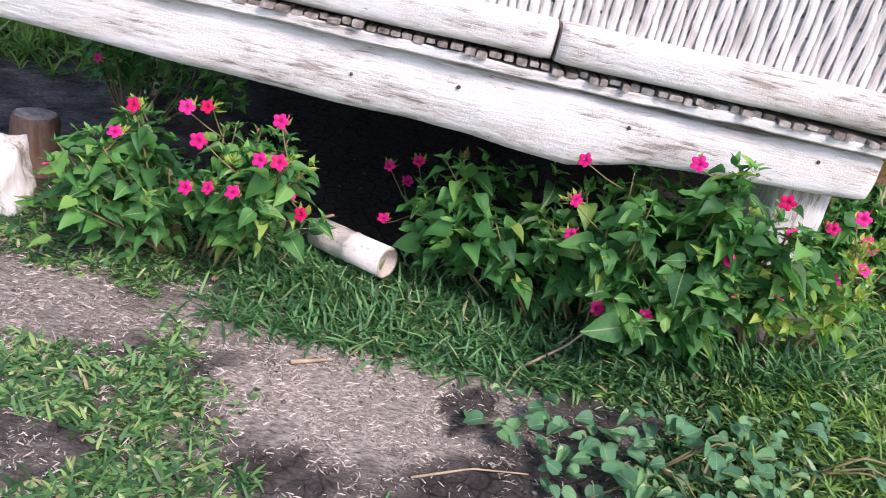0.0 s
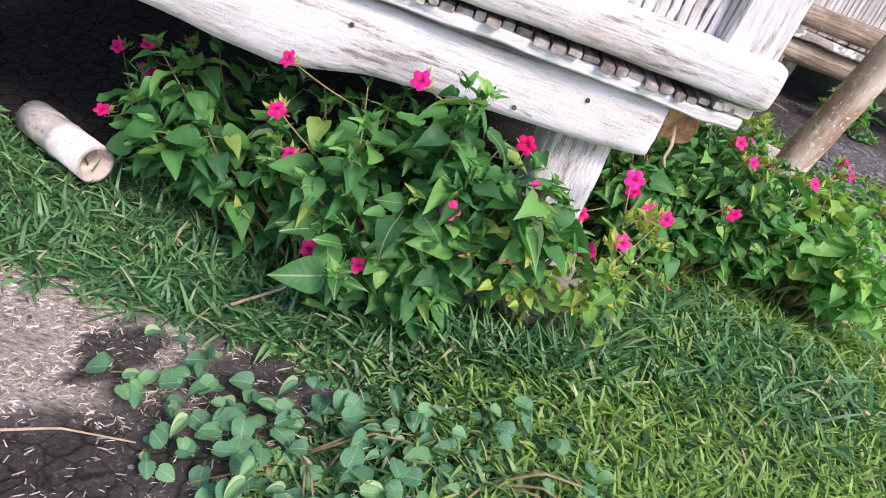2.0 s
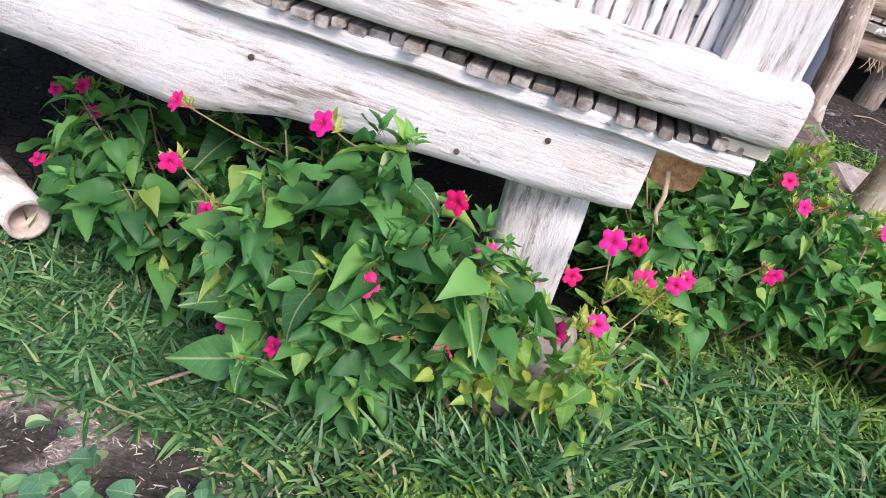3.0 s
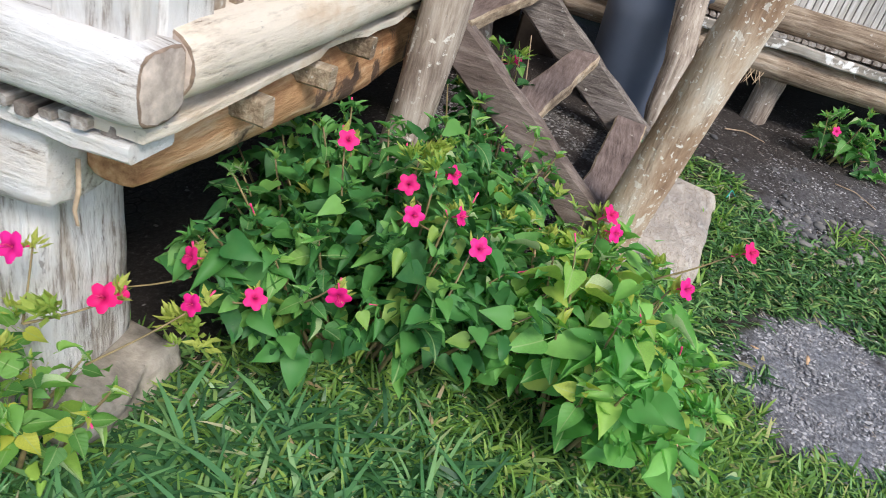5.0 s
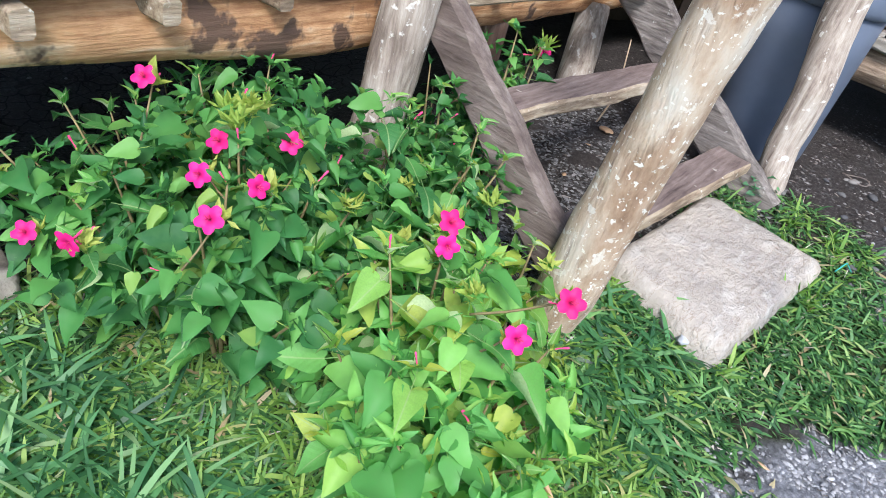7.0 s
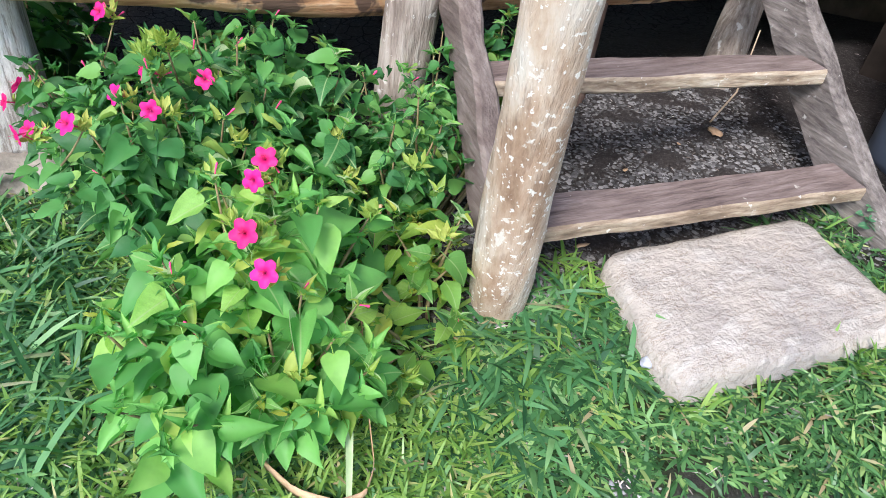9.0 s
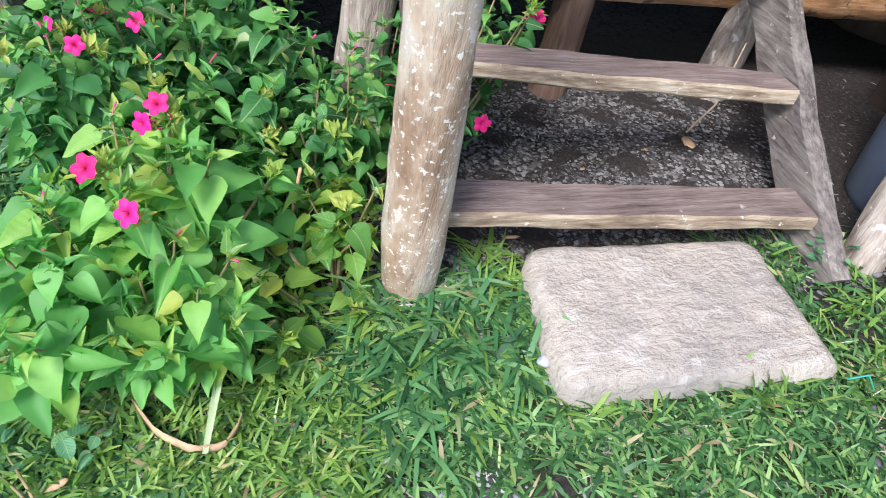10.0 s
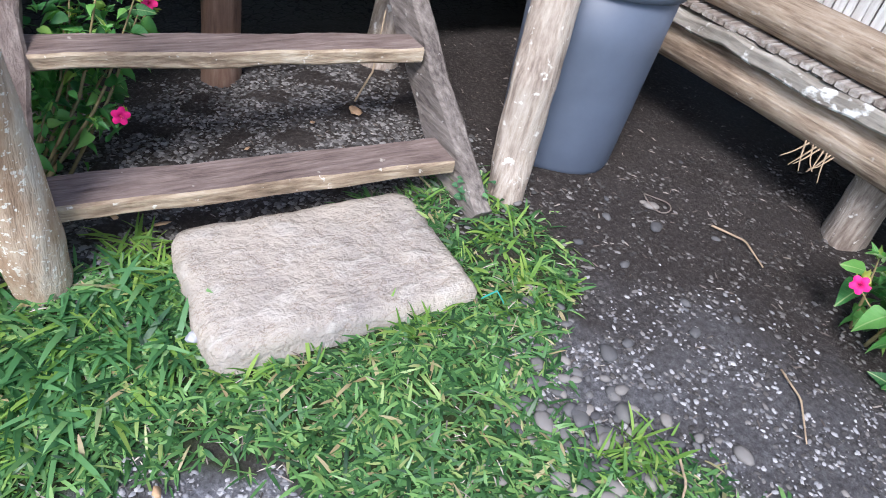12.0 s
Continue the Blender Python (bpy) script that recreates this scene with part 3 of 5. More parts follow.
def blades(name, n, box, keep, length, width, lift, mat, label, seed, per=6, curl=1.0):
    """Grass: tufts of flat bent blades, joined in one mesh. keep(x, y) gives the chance that a tuft stands there."""
    rng = np.random.default_rng(seed)
    x, y = rng.uniform(box[0], box[2], n), rng.uniform(box[1], box[3], n)
    ok = rng.random(n) < keep(x, y)
    x, y = np.repeat(x[ok], per), np.repeat(y[ok], per)
    k = len(x)
    x, y = x + rng.normal(0, 0.012, k), y + rng.normal(0, 0.012, k)
    z = ground_z(x, y)
    az = rng.uniform(0, 2 * np.pi, k)
    L = rng.uniform(*length, k)
    W = rng.uniform(*width, k) * (0.6 + 0.4 * L / length[1])
    e0 = np.radians(rng.uniform(*lift, k))
    bend = rng.uniform(0.3, 1.3, k) * curl
    h = np.stack([np.cos(az), np.sin(az)], 1)
    s = np.stack([-np.sin(az), np.cos(az)], 1)
    roll = rng.normal(0, 0.35, k)
    rows = [(0.0, 0.55), (0.28, 1.0), (0.6, 0.9), (0.85, 0.5)]
    V = np.zeros((k, 9, 3))
    r, zz, prev = np.zeros(k), np.zeros(k), 0.0
    for i, (u, wd) in enumerate(rows + [(1.0, 0)]):
        ang = e0 - bend * u
        r = r + (u - prev) * L * np.cos(ang)
        zz = zz + (u - prev) * L * np.sin(ang)
        prev = u
        c = np.stack([x + r * h[:, 0], y + r * h[:, 1], np.maximum(z + zz, z + 0.002) + 0.001], 1)
        if wd:
            off = np.stack([s[:, 0] * np.cos(roll), s[:, 1] * np.cos(roll), np.sin(roll)], 1) * (W * wd / 2)[:, None]
            V[:, 2 * i], V[:, 2 * i + 1] = c - off, c + off
        else:
            V[:, 8] = c
    base = np.arange(k)[:, None] * 9
    quads = np.concatenate([base + np.array([[2 * i, 2 * i + 1, 2 * i + 3, 2 * i + 2]]) for i in range(3)])
    tris = base + np.array([[6, 7, 8]])
    me = bpy.data.meshes.new(name)
    nq, nt = len(quads), len(tris)
    me.vertices.add(k * 9)
    me.vertices.foreach_set("co", V.ravel())
    me.loops.add(nq * 4 + nt * 3)
    me.loops.foreach_set("vertex_index", np.r_[quads.ravel(), tris.ravel()])
    me.polygons.add(nq + nt)
    me.polygons.foreach_set("loop_start", np.r_[np.arange(nq) * 4, nq * 4 + np.arange(nt) * 3])
    me.polygons.foreach_set("use_smooth", [True] * (nq + nt))
    me.update(calc_edges=True)
    me.validate()
    me.materials.append(mat)
    return tagged(new(name, me), label, "grass", kind="stuff")


def grow(x, y):
    return 1 - bare(x, y)


def thin_out(x, y):
    """Lawn that gets thinner with distance from the huts."""
    return grow(x, y) * (1 - ss(0.55, 1.0, np.hypot((x - 1.2) / 7.5, (y - 2.0) / 6.0) + 0.06 * rag(x, y, 0.8)))


# Thickest on the right, where these paler blades paint in sunlit lawn.
def patchy(x, y):
    edge = ss(0.7, 1.05, y + 0.15 * rag(x, y, 2.0)) * (1 - ss(2.9, 3.3, x + 0.15 * rag(x + 2, y, 2.0)))
    return edge * grow(x, y) * (0.35 + 0.25 * rag(x + 1, y + 2, 1.7) + 0.6 * ss(1.0, 1.7, x) * (1 - ss(1.7, 2.1, y)) + 0.5 * ss(2.2, 2.5, x) * ss(1.9, 2.2, y))


def left_sparse(x, y):
    return grow(x, y) * (0.5 + 0.5 * ss(0.6, 1.2, x + 0.5 * ss(1.75, 1.95, y)))


def strip(x, y):
    """The lush edge in front of the long beam."""
    return (1 - ss(0.8, 1.1, np.abs(y - 2.1) / 0.28)) * (1 - ss(1.05, 1.25, x)) * ss(-0.7, -0.4, x)


def tall(x, y):
    return 1 - ss(0.7, 1.1, np.hypot((x - 1.85) / 0.5, (y - 2.12) / 0.28))


blades("lawn", 9000, (-2.0, 0.7, 1.1, 2.5), left_sparse, (0.025, 0.06), (0.006, 0.012), (5, 70), GRASS, "short dark green broad-bladed lawn grass", 11)
blades("lawn", 25000, (1.05, 0.7, 3.7, 4.7), grow, (0.025, 0.07), (0.005, 0.0115), (5, 60), GRASS, "short green broad-bladed lawn grass", 12, 6, 1.3)
blades("lawn", 11000, (1.0, 0.7, 3.4, 3.05), patchy, (0.03, 0.085), (0.005, 0.01), (20, 75), GRASS_LIT, "bright yellow-green lawn grass", 13)
blades("dry_grass", 5200, (-1.5, 0.9, 3.6, 4.5), grow, (0.02, 0.055), (0.002, 0.0045), (5, 50), STRAW, "thin dry straw-coloured grass in the lawn", 32, 3)
blades("clover", 9000, (-2.0, 0.7, 0.9, 2.2), left_sparse, (0.014, 0.032), (0.009, 0.016), (5, 50), GRASS, "low clover-like weeds on bare soil", 10)
blades("tall_grass", 1900, (-0.8, 1.8, 1.3, 2.45), strip, (0.05, 0.12), (0.006, 0.012), (15, 75), GRASS_BLUE, "long dark green grass along the beam", 14)
blades("tall_grass", 65, (1.25, 1.8, 2.5, 2.5), tall, (0.1, 0.19), (0.01, 0.016), (15, 60), GRASS_BLUE, "long pale grass blades before the flower bush", 30, 5, 1.6)
blades("tall_grass", 760, (1.3, 1.75, 2.5, 2.5), tall, (0.07, 0.18), (0.007, 0.014), (10, 60), GRASS_BLUE, "long drooping grass blades before the flower bush", 15, 6, 1.3)
blades("tall_grass", 170, (2.05, 2.95, 2.65, 3.55), lambda x, y: (1 - ss(0.8, 1.0, np.hypot((x - 2.33) / 0.25, (y - 3.25) / 0.26))) * grow(x, y), (0.07, 0.16), (0.009, 0.016), (10, 55), GRASS_BLUE, "broad bright grass blades at the foot of the post", 17, 6, 1.2)
blades("grass_tuft", 46, (2.5, 3.45, 2.72, 4.2), lambda x, y: 1 - ss(0.02, 0.05, np.abs(x - 2.6 - 0.12 * (y - 3.8))), (0.05, 0.1), (0.007, 0.012), (45, 85), GRASS_LIT, "grass tufts along the slab's edge", 18, 5)
blades("tall_grass", 60, (2.1, 2.95, 2.6, 3.5), lambda x, y: (1 - ss(0.8, 1.0, np.hypot((x - 2.34) / 0.24, (y - 3.22) / 0.26))) * grow(x, y), (0.06, 0.14), (0.008, 0.014), (10, 50), GRASS_LIT, "pale yellow-green grass blades at the foot of the post", 34, 6, 1.3)
blades("grass_tuft", 22, (2.12, 3.36, 2.34, 3.5), lambda x, y: 0.8 + 0 * x, (0.05, 0.12), (0.006, 0.011), (10, 60), GRASS_LIT, "grass tufts at the slab's back corner", 33, 5)
blades("grass_tuft", 30, (2.25, 4.15, 2.75, 4.4), lambda x, y: 0.8 + 0 * x, (0.04, 0.09), (0.007, 0.013), (20, 80), GRASS_LIT, "weedy tufts between slab and post", 19, 6)
blades("grass_tuft", 16, (3.12, 4.1, 3.26, 4.25), lambda x, y: 1.0 + 0 * x, (0.04, 0.08), (0.006, 0.01), (20, 80), GRASS_LIT, "small grass tuft among pebbles", 20, 6)
blades("tall_grass", 260, (0.95, 1.75, 1.5, 2.1), lambda x, y: 1 - ss(0.8, 1.1, np.hypot((x - 1.22) / 0.26, (y - 1.93) / 0.14)), (0.06, 0.15), (0.006, 0.012), (25, 80), GRASS_BLUE, "long green grass before the concrete footing", 31)
blades("far_lawn", 9000, (-6.0, 3.5, -1.4, 8.5), grow, (0.08, 0.18), (0.012, 0.02), (40, 85), GRASS_LIT, "bright green grass behind the hut", 16)
blades("lawn", 9500, (-6.0, -4.0, 8.5, 0.9), thin_out, (0.05, 0.11), (0.012, 0.022), (10, 65), GRASS, "short green lawn grass", 27, 5)
blades("lawn", 5200, (3.5, 0.7, 8.5, 5.4), thin_out, (0.05, 0.1), (0.011, 0.02), (10, 65), GRASS, "short green lawn grass", 28, 5)
blades("lawn", 3200, (-6.0, 0.7, -1.8, 3.7), thin_out, (0.05, 0.1), (0.011, 0.02), (10, 65), GRASS, "short dark green lawn grass", 29, 5)


def bits(name, n, box, keep, size, mat, label, category, seed, flat=0.6, shape="stone"):
    """Loose stones or straw lying on the ground, joined in one mesh."""
    rng = np.random.default_rng(seed)
    x, y = rng.uniform(box[0], box[2], n), rng.uniform(box[1], box[3], n)
    ok = rng.random(n) < keep(x, y)
    x, y = x[ok], y[ok]
    k = len(x)
    z = ground_z(x, y)
    s = rng.uniform(0, 1, k) ** 2.5 * (size[1] - size[0]) + size[0]
    if shape == "stone":
        base = np.array([(1, 0, 0), (0.5, 0.87, 0), (-0.5, 0.87, 0), (-1, 0, 0), (-0.5, -0.87, 0), (0.5, -0.87, 0), (0.45, 0.1, 0.75), (-0.2, 0.45, 0.8), (-0.25, -0.45, 0.75)])
        fs = [(0, 1, 6), (1, 7, 6), (1, 2, 7), (2, 3, 7), (3, 8, 7), (3, 4, 8), (4, 5, 8), (5, 6, 8), (5, 0, 6), (6, 7, 8)]
        S = np.stack([s * rng.uniform(0.8, 1.5, k), s * rng.uniform(0.6, 1.0, k), s * flat * rng.uniform(0.6, 1.2, k)], 1)
    else:
        base = np.array([(-1, -0.16, 0.06), (1, -0.12, 0.02), (1, 0.14, 0.03), (-1, 0.17, 0.05), (0, 0.0, 0.3)])
        fs = [(0, 1, 4), (1, 2, 4), (2, 3, 4), (3, 0, 4)]
        S = np.stack([s, s, s], 1)
    a = rng.uniform(0, 2 * np.pi, k)
    V = base[None] * S[:, None] * rng.uniform(0.8, 1.2, (k, len(base), 1))
    c, t = np.cos(a)[:, None], np.sin(a)[:, None]
    P = np.stack([x[:, None] + V[..., 0] * c - V[..., 1] * t, y[:, None] + V[..., 0] * t + V[..., 1] * c, z[:, None] + V[..., 2] + 0.001], 2)
    F = (np.arange(k)[:, None, None] * len(base) + np.array(fs)[None]).reshape(-1, 3)
    ob = mesh_object(name, P.reshape(-1, 3).tolist(), F.tolist(), mat, None, shape == "stone")
    return tagged(ob, label, category, kind="stuff")


def k_gravel(x, y):
    return zones(x, y)[1]


def k_straw(x, y):
    return zones(x, y)[0] * 0.95 + 0.03 * bare(x, y)


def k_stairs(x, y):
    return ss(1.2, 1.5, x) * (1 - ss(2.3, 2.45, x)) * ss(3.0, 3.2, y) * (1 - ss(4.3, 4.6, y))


def k_soil(x, y):
    return bare(x, y) * ss(2.2, 2.5, x) * (0.3 + 0.7 * ss(3.9, 4.1, y))


bits("gravel", 42000, (2.6, 2.7, 3.8, 4.95), k_gravel, (0.002, 0.008), GRAVEL, "grey loose gravel", "gravel", 21)
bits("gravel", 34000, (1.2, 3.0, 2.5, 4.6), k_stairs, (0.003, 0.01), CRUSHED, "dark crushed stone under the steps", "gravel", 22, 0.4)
bits("gravel", 15000, (2.2, 3.9, 4.2, 6.0), k_soil, (0.002, 0.009), DARK_GRAVEL, "small stones in trodden dark soil", "gravel", 23, 0.4)
bits("straw_litter", 62000, (-1.5, 1.0, 1.0, 2.1), k_straw, (0.003, 0.012), STRAW, "dry straw and chaff on bare soil", "straw", 24, 1, "straw")
bits("twig_litter", 6500, (1.2, 3.0, 4.0, 5.8), lambda x, y: bare(x, y) * 0.5, (0.003, 0.014), CHAFF, "scattered dry twigs and chaff", "straw", 25, 1, "straw")
bits("gravel", 2500, (-2.5, 1.0, 1.2, 4.2), lambda x, y: bare(x, y) * 0.7, (0.003, 0.01), DARK_GRAVEL, "small crumbs of dark soil and stone", "gravel", 26)


# ---- first hut ----
hut = empty("bamboo_hut", "raised whitewashed log and woven bamboo hut", "hut")


def build_hut():
    # long front beam, with a knotted belly and a cut end
    log("front_beam", [(-2.0, 2.14, 0.845), (-1.2, 2.14, 0.845), (-0.1, 2.15, 0.828), (0.42, 2.15, 0.808), (0.62, 2.14, 0.83), (0.92, 2.13, 0.84), (1.315, 2.12, 0.857)],
        [0.096, 0.094, 0.106, 0.112, 0.09, 0.08, 0.072], WHITE_X, hut, 32, 90, 0.05, 3.1, 1.0, None, 0.6)
    for x, z in ((0.567, 0.853), (1.132, 0.875), (1.272, 0.858), (0.06, 0.86), (-0.25, 0.83), (0.98, 0.8)):
        log("peg", [(x, 2.08, z), (x, 2.038 + 0.012 * (x > 0.9), z + 0.001)], [0.007, 0.006], DARK_WOOD, hut, 8, 3, 0.1)
    board("front_ledge", (-1.8, 2.075, 0.942), (1.468, 2.075, 0.946), 0.1, 0.03, WHITE_X, hut, seed=1.0, rough=0.007, cuts=70)
    rng = random.Random(4)
    x = -1.6
    while x < 1.44:
        w = rng.uniform(0.026, 0.044)
        board("slat", (x + w / 2, 2.018 + rng.uniform(-0.014, 0.016), 0.97 + rng.uniform(-0.005, 0.004)), (x + w / 2 + rng.uniform(-0.012, 0.012), 2.35, 0.972), w * rng.uniform(0.7, 0.92), rng.uniform(0.012, 0.02), SLAT, hut, seed=x, rough=0.004, cuts=3)
        x += w
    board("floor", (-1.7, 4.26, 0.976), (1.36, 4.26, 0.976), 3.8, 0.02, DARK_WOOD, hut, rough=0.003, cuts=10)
    # bottom rail in two lengths
    log("bottom_rail", [(-1.8, 2.06, 1.045), (0.29, 2.062, 1.045)], [0.058, 0.056], WHITE_X, hut, 28, 60, 0.05, 7.0, 1.0, CUT, 0.55)
    log("bottom_rail", [(0.3, 2.05, 1.045), (1.495, 2.052, 1.047)], [0.058, 0.056], WHITE_X, hut, 28, 40, 0.05, 9.0, 1.0, CUT, 0.55)
    board("corner_board", (1.41, 2.055, 1.085), (1.41, 2.055, 2.5), 0.125, 0.05, WHITE_Z, hut, up=(0, -1, 0), seed=5.0, rough=0.006, cuts=16)
    board("corner_board", (1.452, 2.14, 1.09), (1.452, 2.14, 2.5), 0.12, 0.05, WHITE_Z, hut, up=(1, 0, 0), seed=8.0, rough=0.006, cuts=16)
    # woven wall: upright strips pass before and behind level bands
    board("wall_backing", (-1.7, 2.125, 1.8), (1.4, 2.125, 1.8), 1.5, 0.02, BAMBOO_X, hut, up=(0, -1, 0), cuts=4)
    for b in range(5):
        z = 1.115 + 0.052 * b
        board("band", (-1.3, 2.094, z), (1.36, 2.094, z), 0.046, 0.006, BAMBOO_X, hut, up=(0, -1, 0), seed=b * 3.0, rough=0.003, cuts=60)
    x, i = -1.3, 0
    while x < 1.34:
        w = rng.uniform(0.02, 0.034)
        z0, n = 1.085 + rng.uniform(-0.012, 0.016), 22
        verts, faces = [], []
        lean = rng.uniform(-0.008, 0.008)
        for r in range(n + 1):
            u = r / n
            z = z0 + u * (0.36 if r < n else 1.4)
            wave = math.sin((z - 1.09) / 0.2 * 2 * math.pi + (i % 3) * 2.1) * 0.005 if r < n - 1 else 0
            jag = rng.uniform(-0.0016, 0.0016)
            for sx, sy in ((-0.5, 0), (-0.2, -0.003), (0.2, -0.003), (0.5, 0), (0, 0.003)):
                verts.append((x + w / 2 + sx * w * 0.8 + lean * u + jag, 2.084 + wave + sy, z))
        for r in range(n):
            for j in range(5):
                k = (j + 1) % 5
                faces.append((r * 5 + j, r * 5 + k, r * 5 + 5 + k, r * 5 + 5 + j))
        faces.append((0, 4, 3, 2, 1))
        mesh_object("strip", verts, faces, BAMBOO, hut, False)
        x += w
        i += 1
    # side: rail, ledge, joist ends and the reddish beam that carries them
    log("side_rail", [(1.455, 2.1, 1.055), (1.455, 3.2, 1.05), (1.455, 6.2, 1.02)], [0.06, 0.064, 0.06], WHITE_Y, hut, 20, 70, 0.05, 12.0, 1.0, CUT)
    board("side_ledge", (1.44, 2.035, 0.976), (1.44, 6.2, 0.95), 0.085, 0.018, WHITE_Y, hut, seed=14.0, rough=0.012, cuts=60)
    for k, y in enumerate((2.36, 2.612, 2.9, 3.42, 3.75, 4.1, 4.45, 4.8, 5.15, 5.5)):
        board("joist", (0.2, y, 0.915), (1.498 + 0.01 * math.sin(k * 2.1), y, 0.924), 0.038, 0.05, TREAD_EDGE, hut, seed=k * 1.7, rough=0.004, cuts=10)
    log("side_beam", [(1.372, 2.125, 0.882), (1.368, 2.5, 0.868), (1.35, 3.1, 0.82), (1.345, 4.4, 0.815), (1.345, 6.2, 0.815)], [0.056, 0.074, 0.088, 0.086, 0.085], ORANGE, hut, 20, 80, 0.1, 15.0, 1.0, None, 0.45)
    board("side_wall", (1.435, 2.2, 1.8), (1.435, 6.2, 1.8), 1.42, 0.03, BAMBOO, hut, up=(1, 0, 0), cuts=4)
    y = 2.22
    while y < 3.7:
        w = rng.uniform(0.03, 0.045)
        board("strip", (1.462, y, 1.09 + rng.uniform(-0.01, 0.01)), (1.462 + rng.uniform(-0.003, 0.003), y + rng.uniform(-0.006, 0.006), 1.6), w * 0.8, 0.012, HUT2_LOG, hut, up=(1, 0, 0), seed=y, rough=0.003, cuts=6)
        y += w + rng.uniform(0.006, 0.02)
    board("back_wall", (-1.7, 6.2, 1.75), (1.4, 6.2, 1.75), 1.5, 0.04, BAMBOO_X, hut, up=(0, 1, 0), cuts=4)
    board("end_wall", (-1.7, 2.14, 1.75), (-1.7, 6.18, 1.75), 1.5, 0.04, BAMBOO_X, hut, up=(1, 0, 0), cuts=4)
    # unseen plain cover; its overhang towards the steps is added for shade
    board("roof", (-1.9, 4.25, 2.52), (2.0, 4.25, 2.4), 4.3, 0.05, DARK_WOOD, hut, cuts=4)
    # unseen skirt, added to keep light out from under the floor
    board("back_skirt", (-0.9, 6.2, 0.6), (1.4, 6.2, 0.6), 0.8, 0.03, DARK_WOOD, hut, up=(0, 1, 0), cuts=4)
    # posts
    log("post", [(1.175, 2.225, 0.34), (1.17, 2.22, 0.6), (1.165, 2.22, 0.8)], [0.088, 0.085, 0.082], WHITE_Z, hut, 32, 30, 0.05, 20.0, 1.35, None, 1.0)
    log("post", [(1.48, 3.22, 0.26), (1.53, 3.225, 0.6), (1.6, 3.24, 1.5)], [0.074, 0.07, 0.066], GREY_Z, hut, 18, 40, 0.08, 23.0)
    log("post", [(1.36, 3.93, 0.3), (1.36, 3.925, 0.78)], [0.068, 0.062], BROWN_Z, hut, 18, 20, 0.09, 25.0)
    log("post", [(1.5, 4.45, 0.36), (1.42, 4.55, 0.78)], [0.075, 0.065], GREY_Z, hut, 18, 20, 0.09, 27.0)
    log("post", [(-1.5, 3.62, 0.05), (-1.48, 3.62, 0.9)], [0.05, 0.05], WHITE_Z, hut, 16, 20, 0.08, 29.0)
    log("post", [(-1.6, 5.9, 0.05), (-1.6, 5.9, 0.9)], [0.07, 0.07], WHITE_Z, hut, 16, 20, 0.08, 31.0)
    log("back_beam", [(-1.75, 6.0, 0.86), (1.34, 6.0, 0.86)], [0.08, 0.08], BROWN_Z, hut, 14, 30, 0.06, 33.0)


build_hut()
tagged(rock("footing_block", (1.2, 2.2, 0.26), (0.17, 0.17, 0.1), BLOCK, None, 2.0, 5, 0.22, 0.75), "rough grey concrete footing under the white post", "footing")


# ---- steps ----
stairs = empty("wooden_steps", "weathered wooden steps with plank treads", "stairs")


def build_stairs():
    treads = [((2.131, 3.25), (2.213, 4.262), 0.555, 0.128), ((1.83, 3.27), (1.943, 4.29), 0.755, 0.115), ((1.57, 3.3), (1.66, 4.31), 0.95, 0.12)]
    for k, (a, b, z, w) in enumerate(treads):
        board("tread", (*a, z), (*b, z), w, 0.042, TREAD, stairs, seed=k * 4.0 + 1, rough=0.006, cuts=26, edge=TREAD_EDGE)
    for k, (a, b) in enumerate((((2.16, 3.215, 0.525), (1.38, 3.35, 1.06)), ((2.37, 4.292, 0.42), (1.36, 4.392, 1.12)))):
        board("stringer", a, b, 0.06, 0.15 if k else 0.115, STRINGER if k else STRINGER_DARK, stairs, up=(0.57, 0, 0.82), seed=k * 5.0 + 2, rough=0.012, cuts=30)


build_stairs()
tagged(log("rail_post", [(2.16, 3.245, 0.24), (2.2, 3.215, 0.48), (2.234, 3.177, 0.78), (2.28, 3.144, 1.1), (2.395, 3.08, 1.8)], [0.062, 0.069, 0.066, 0.062, 0.058], LICHEN_Z, None, 22, 60, 0.1, 41.0),
       "thick bark-covered post spotted with pale lichen", "post", "posts by the steps")
tagged(log("rail_post", [(2.35, 4.42, 0.4), (2.31, 4.44, 0.62), (2.31, 4.43, 0.82), (2.27, 4.46, 1.05), (2.24, 4.48, 1.6)], [0.05, 0.056, 0.06, 0.062, 0.056], GREY_Z, None, 18, 50, 0.1, 43.0),
       "crooked grey weathered wooden post", "post", "posts by the steps")


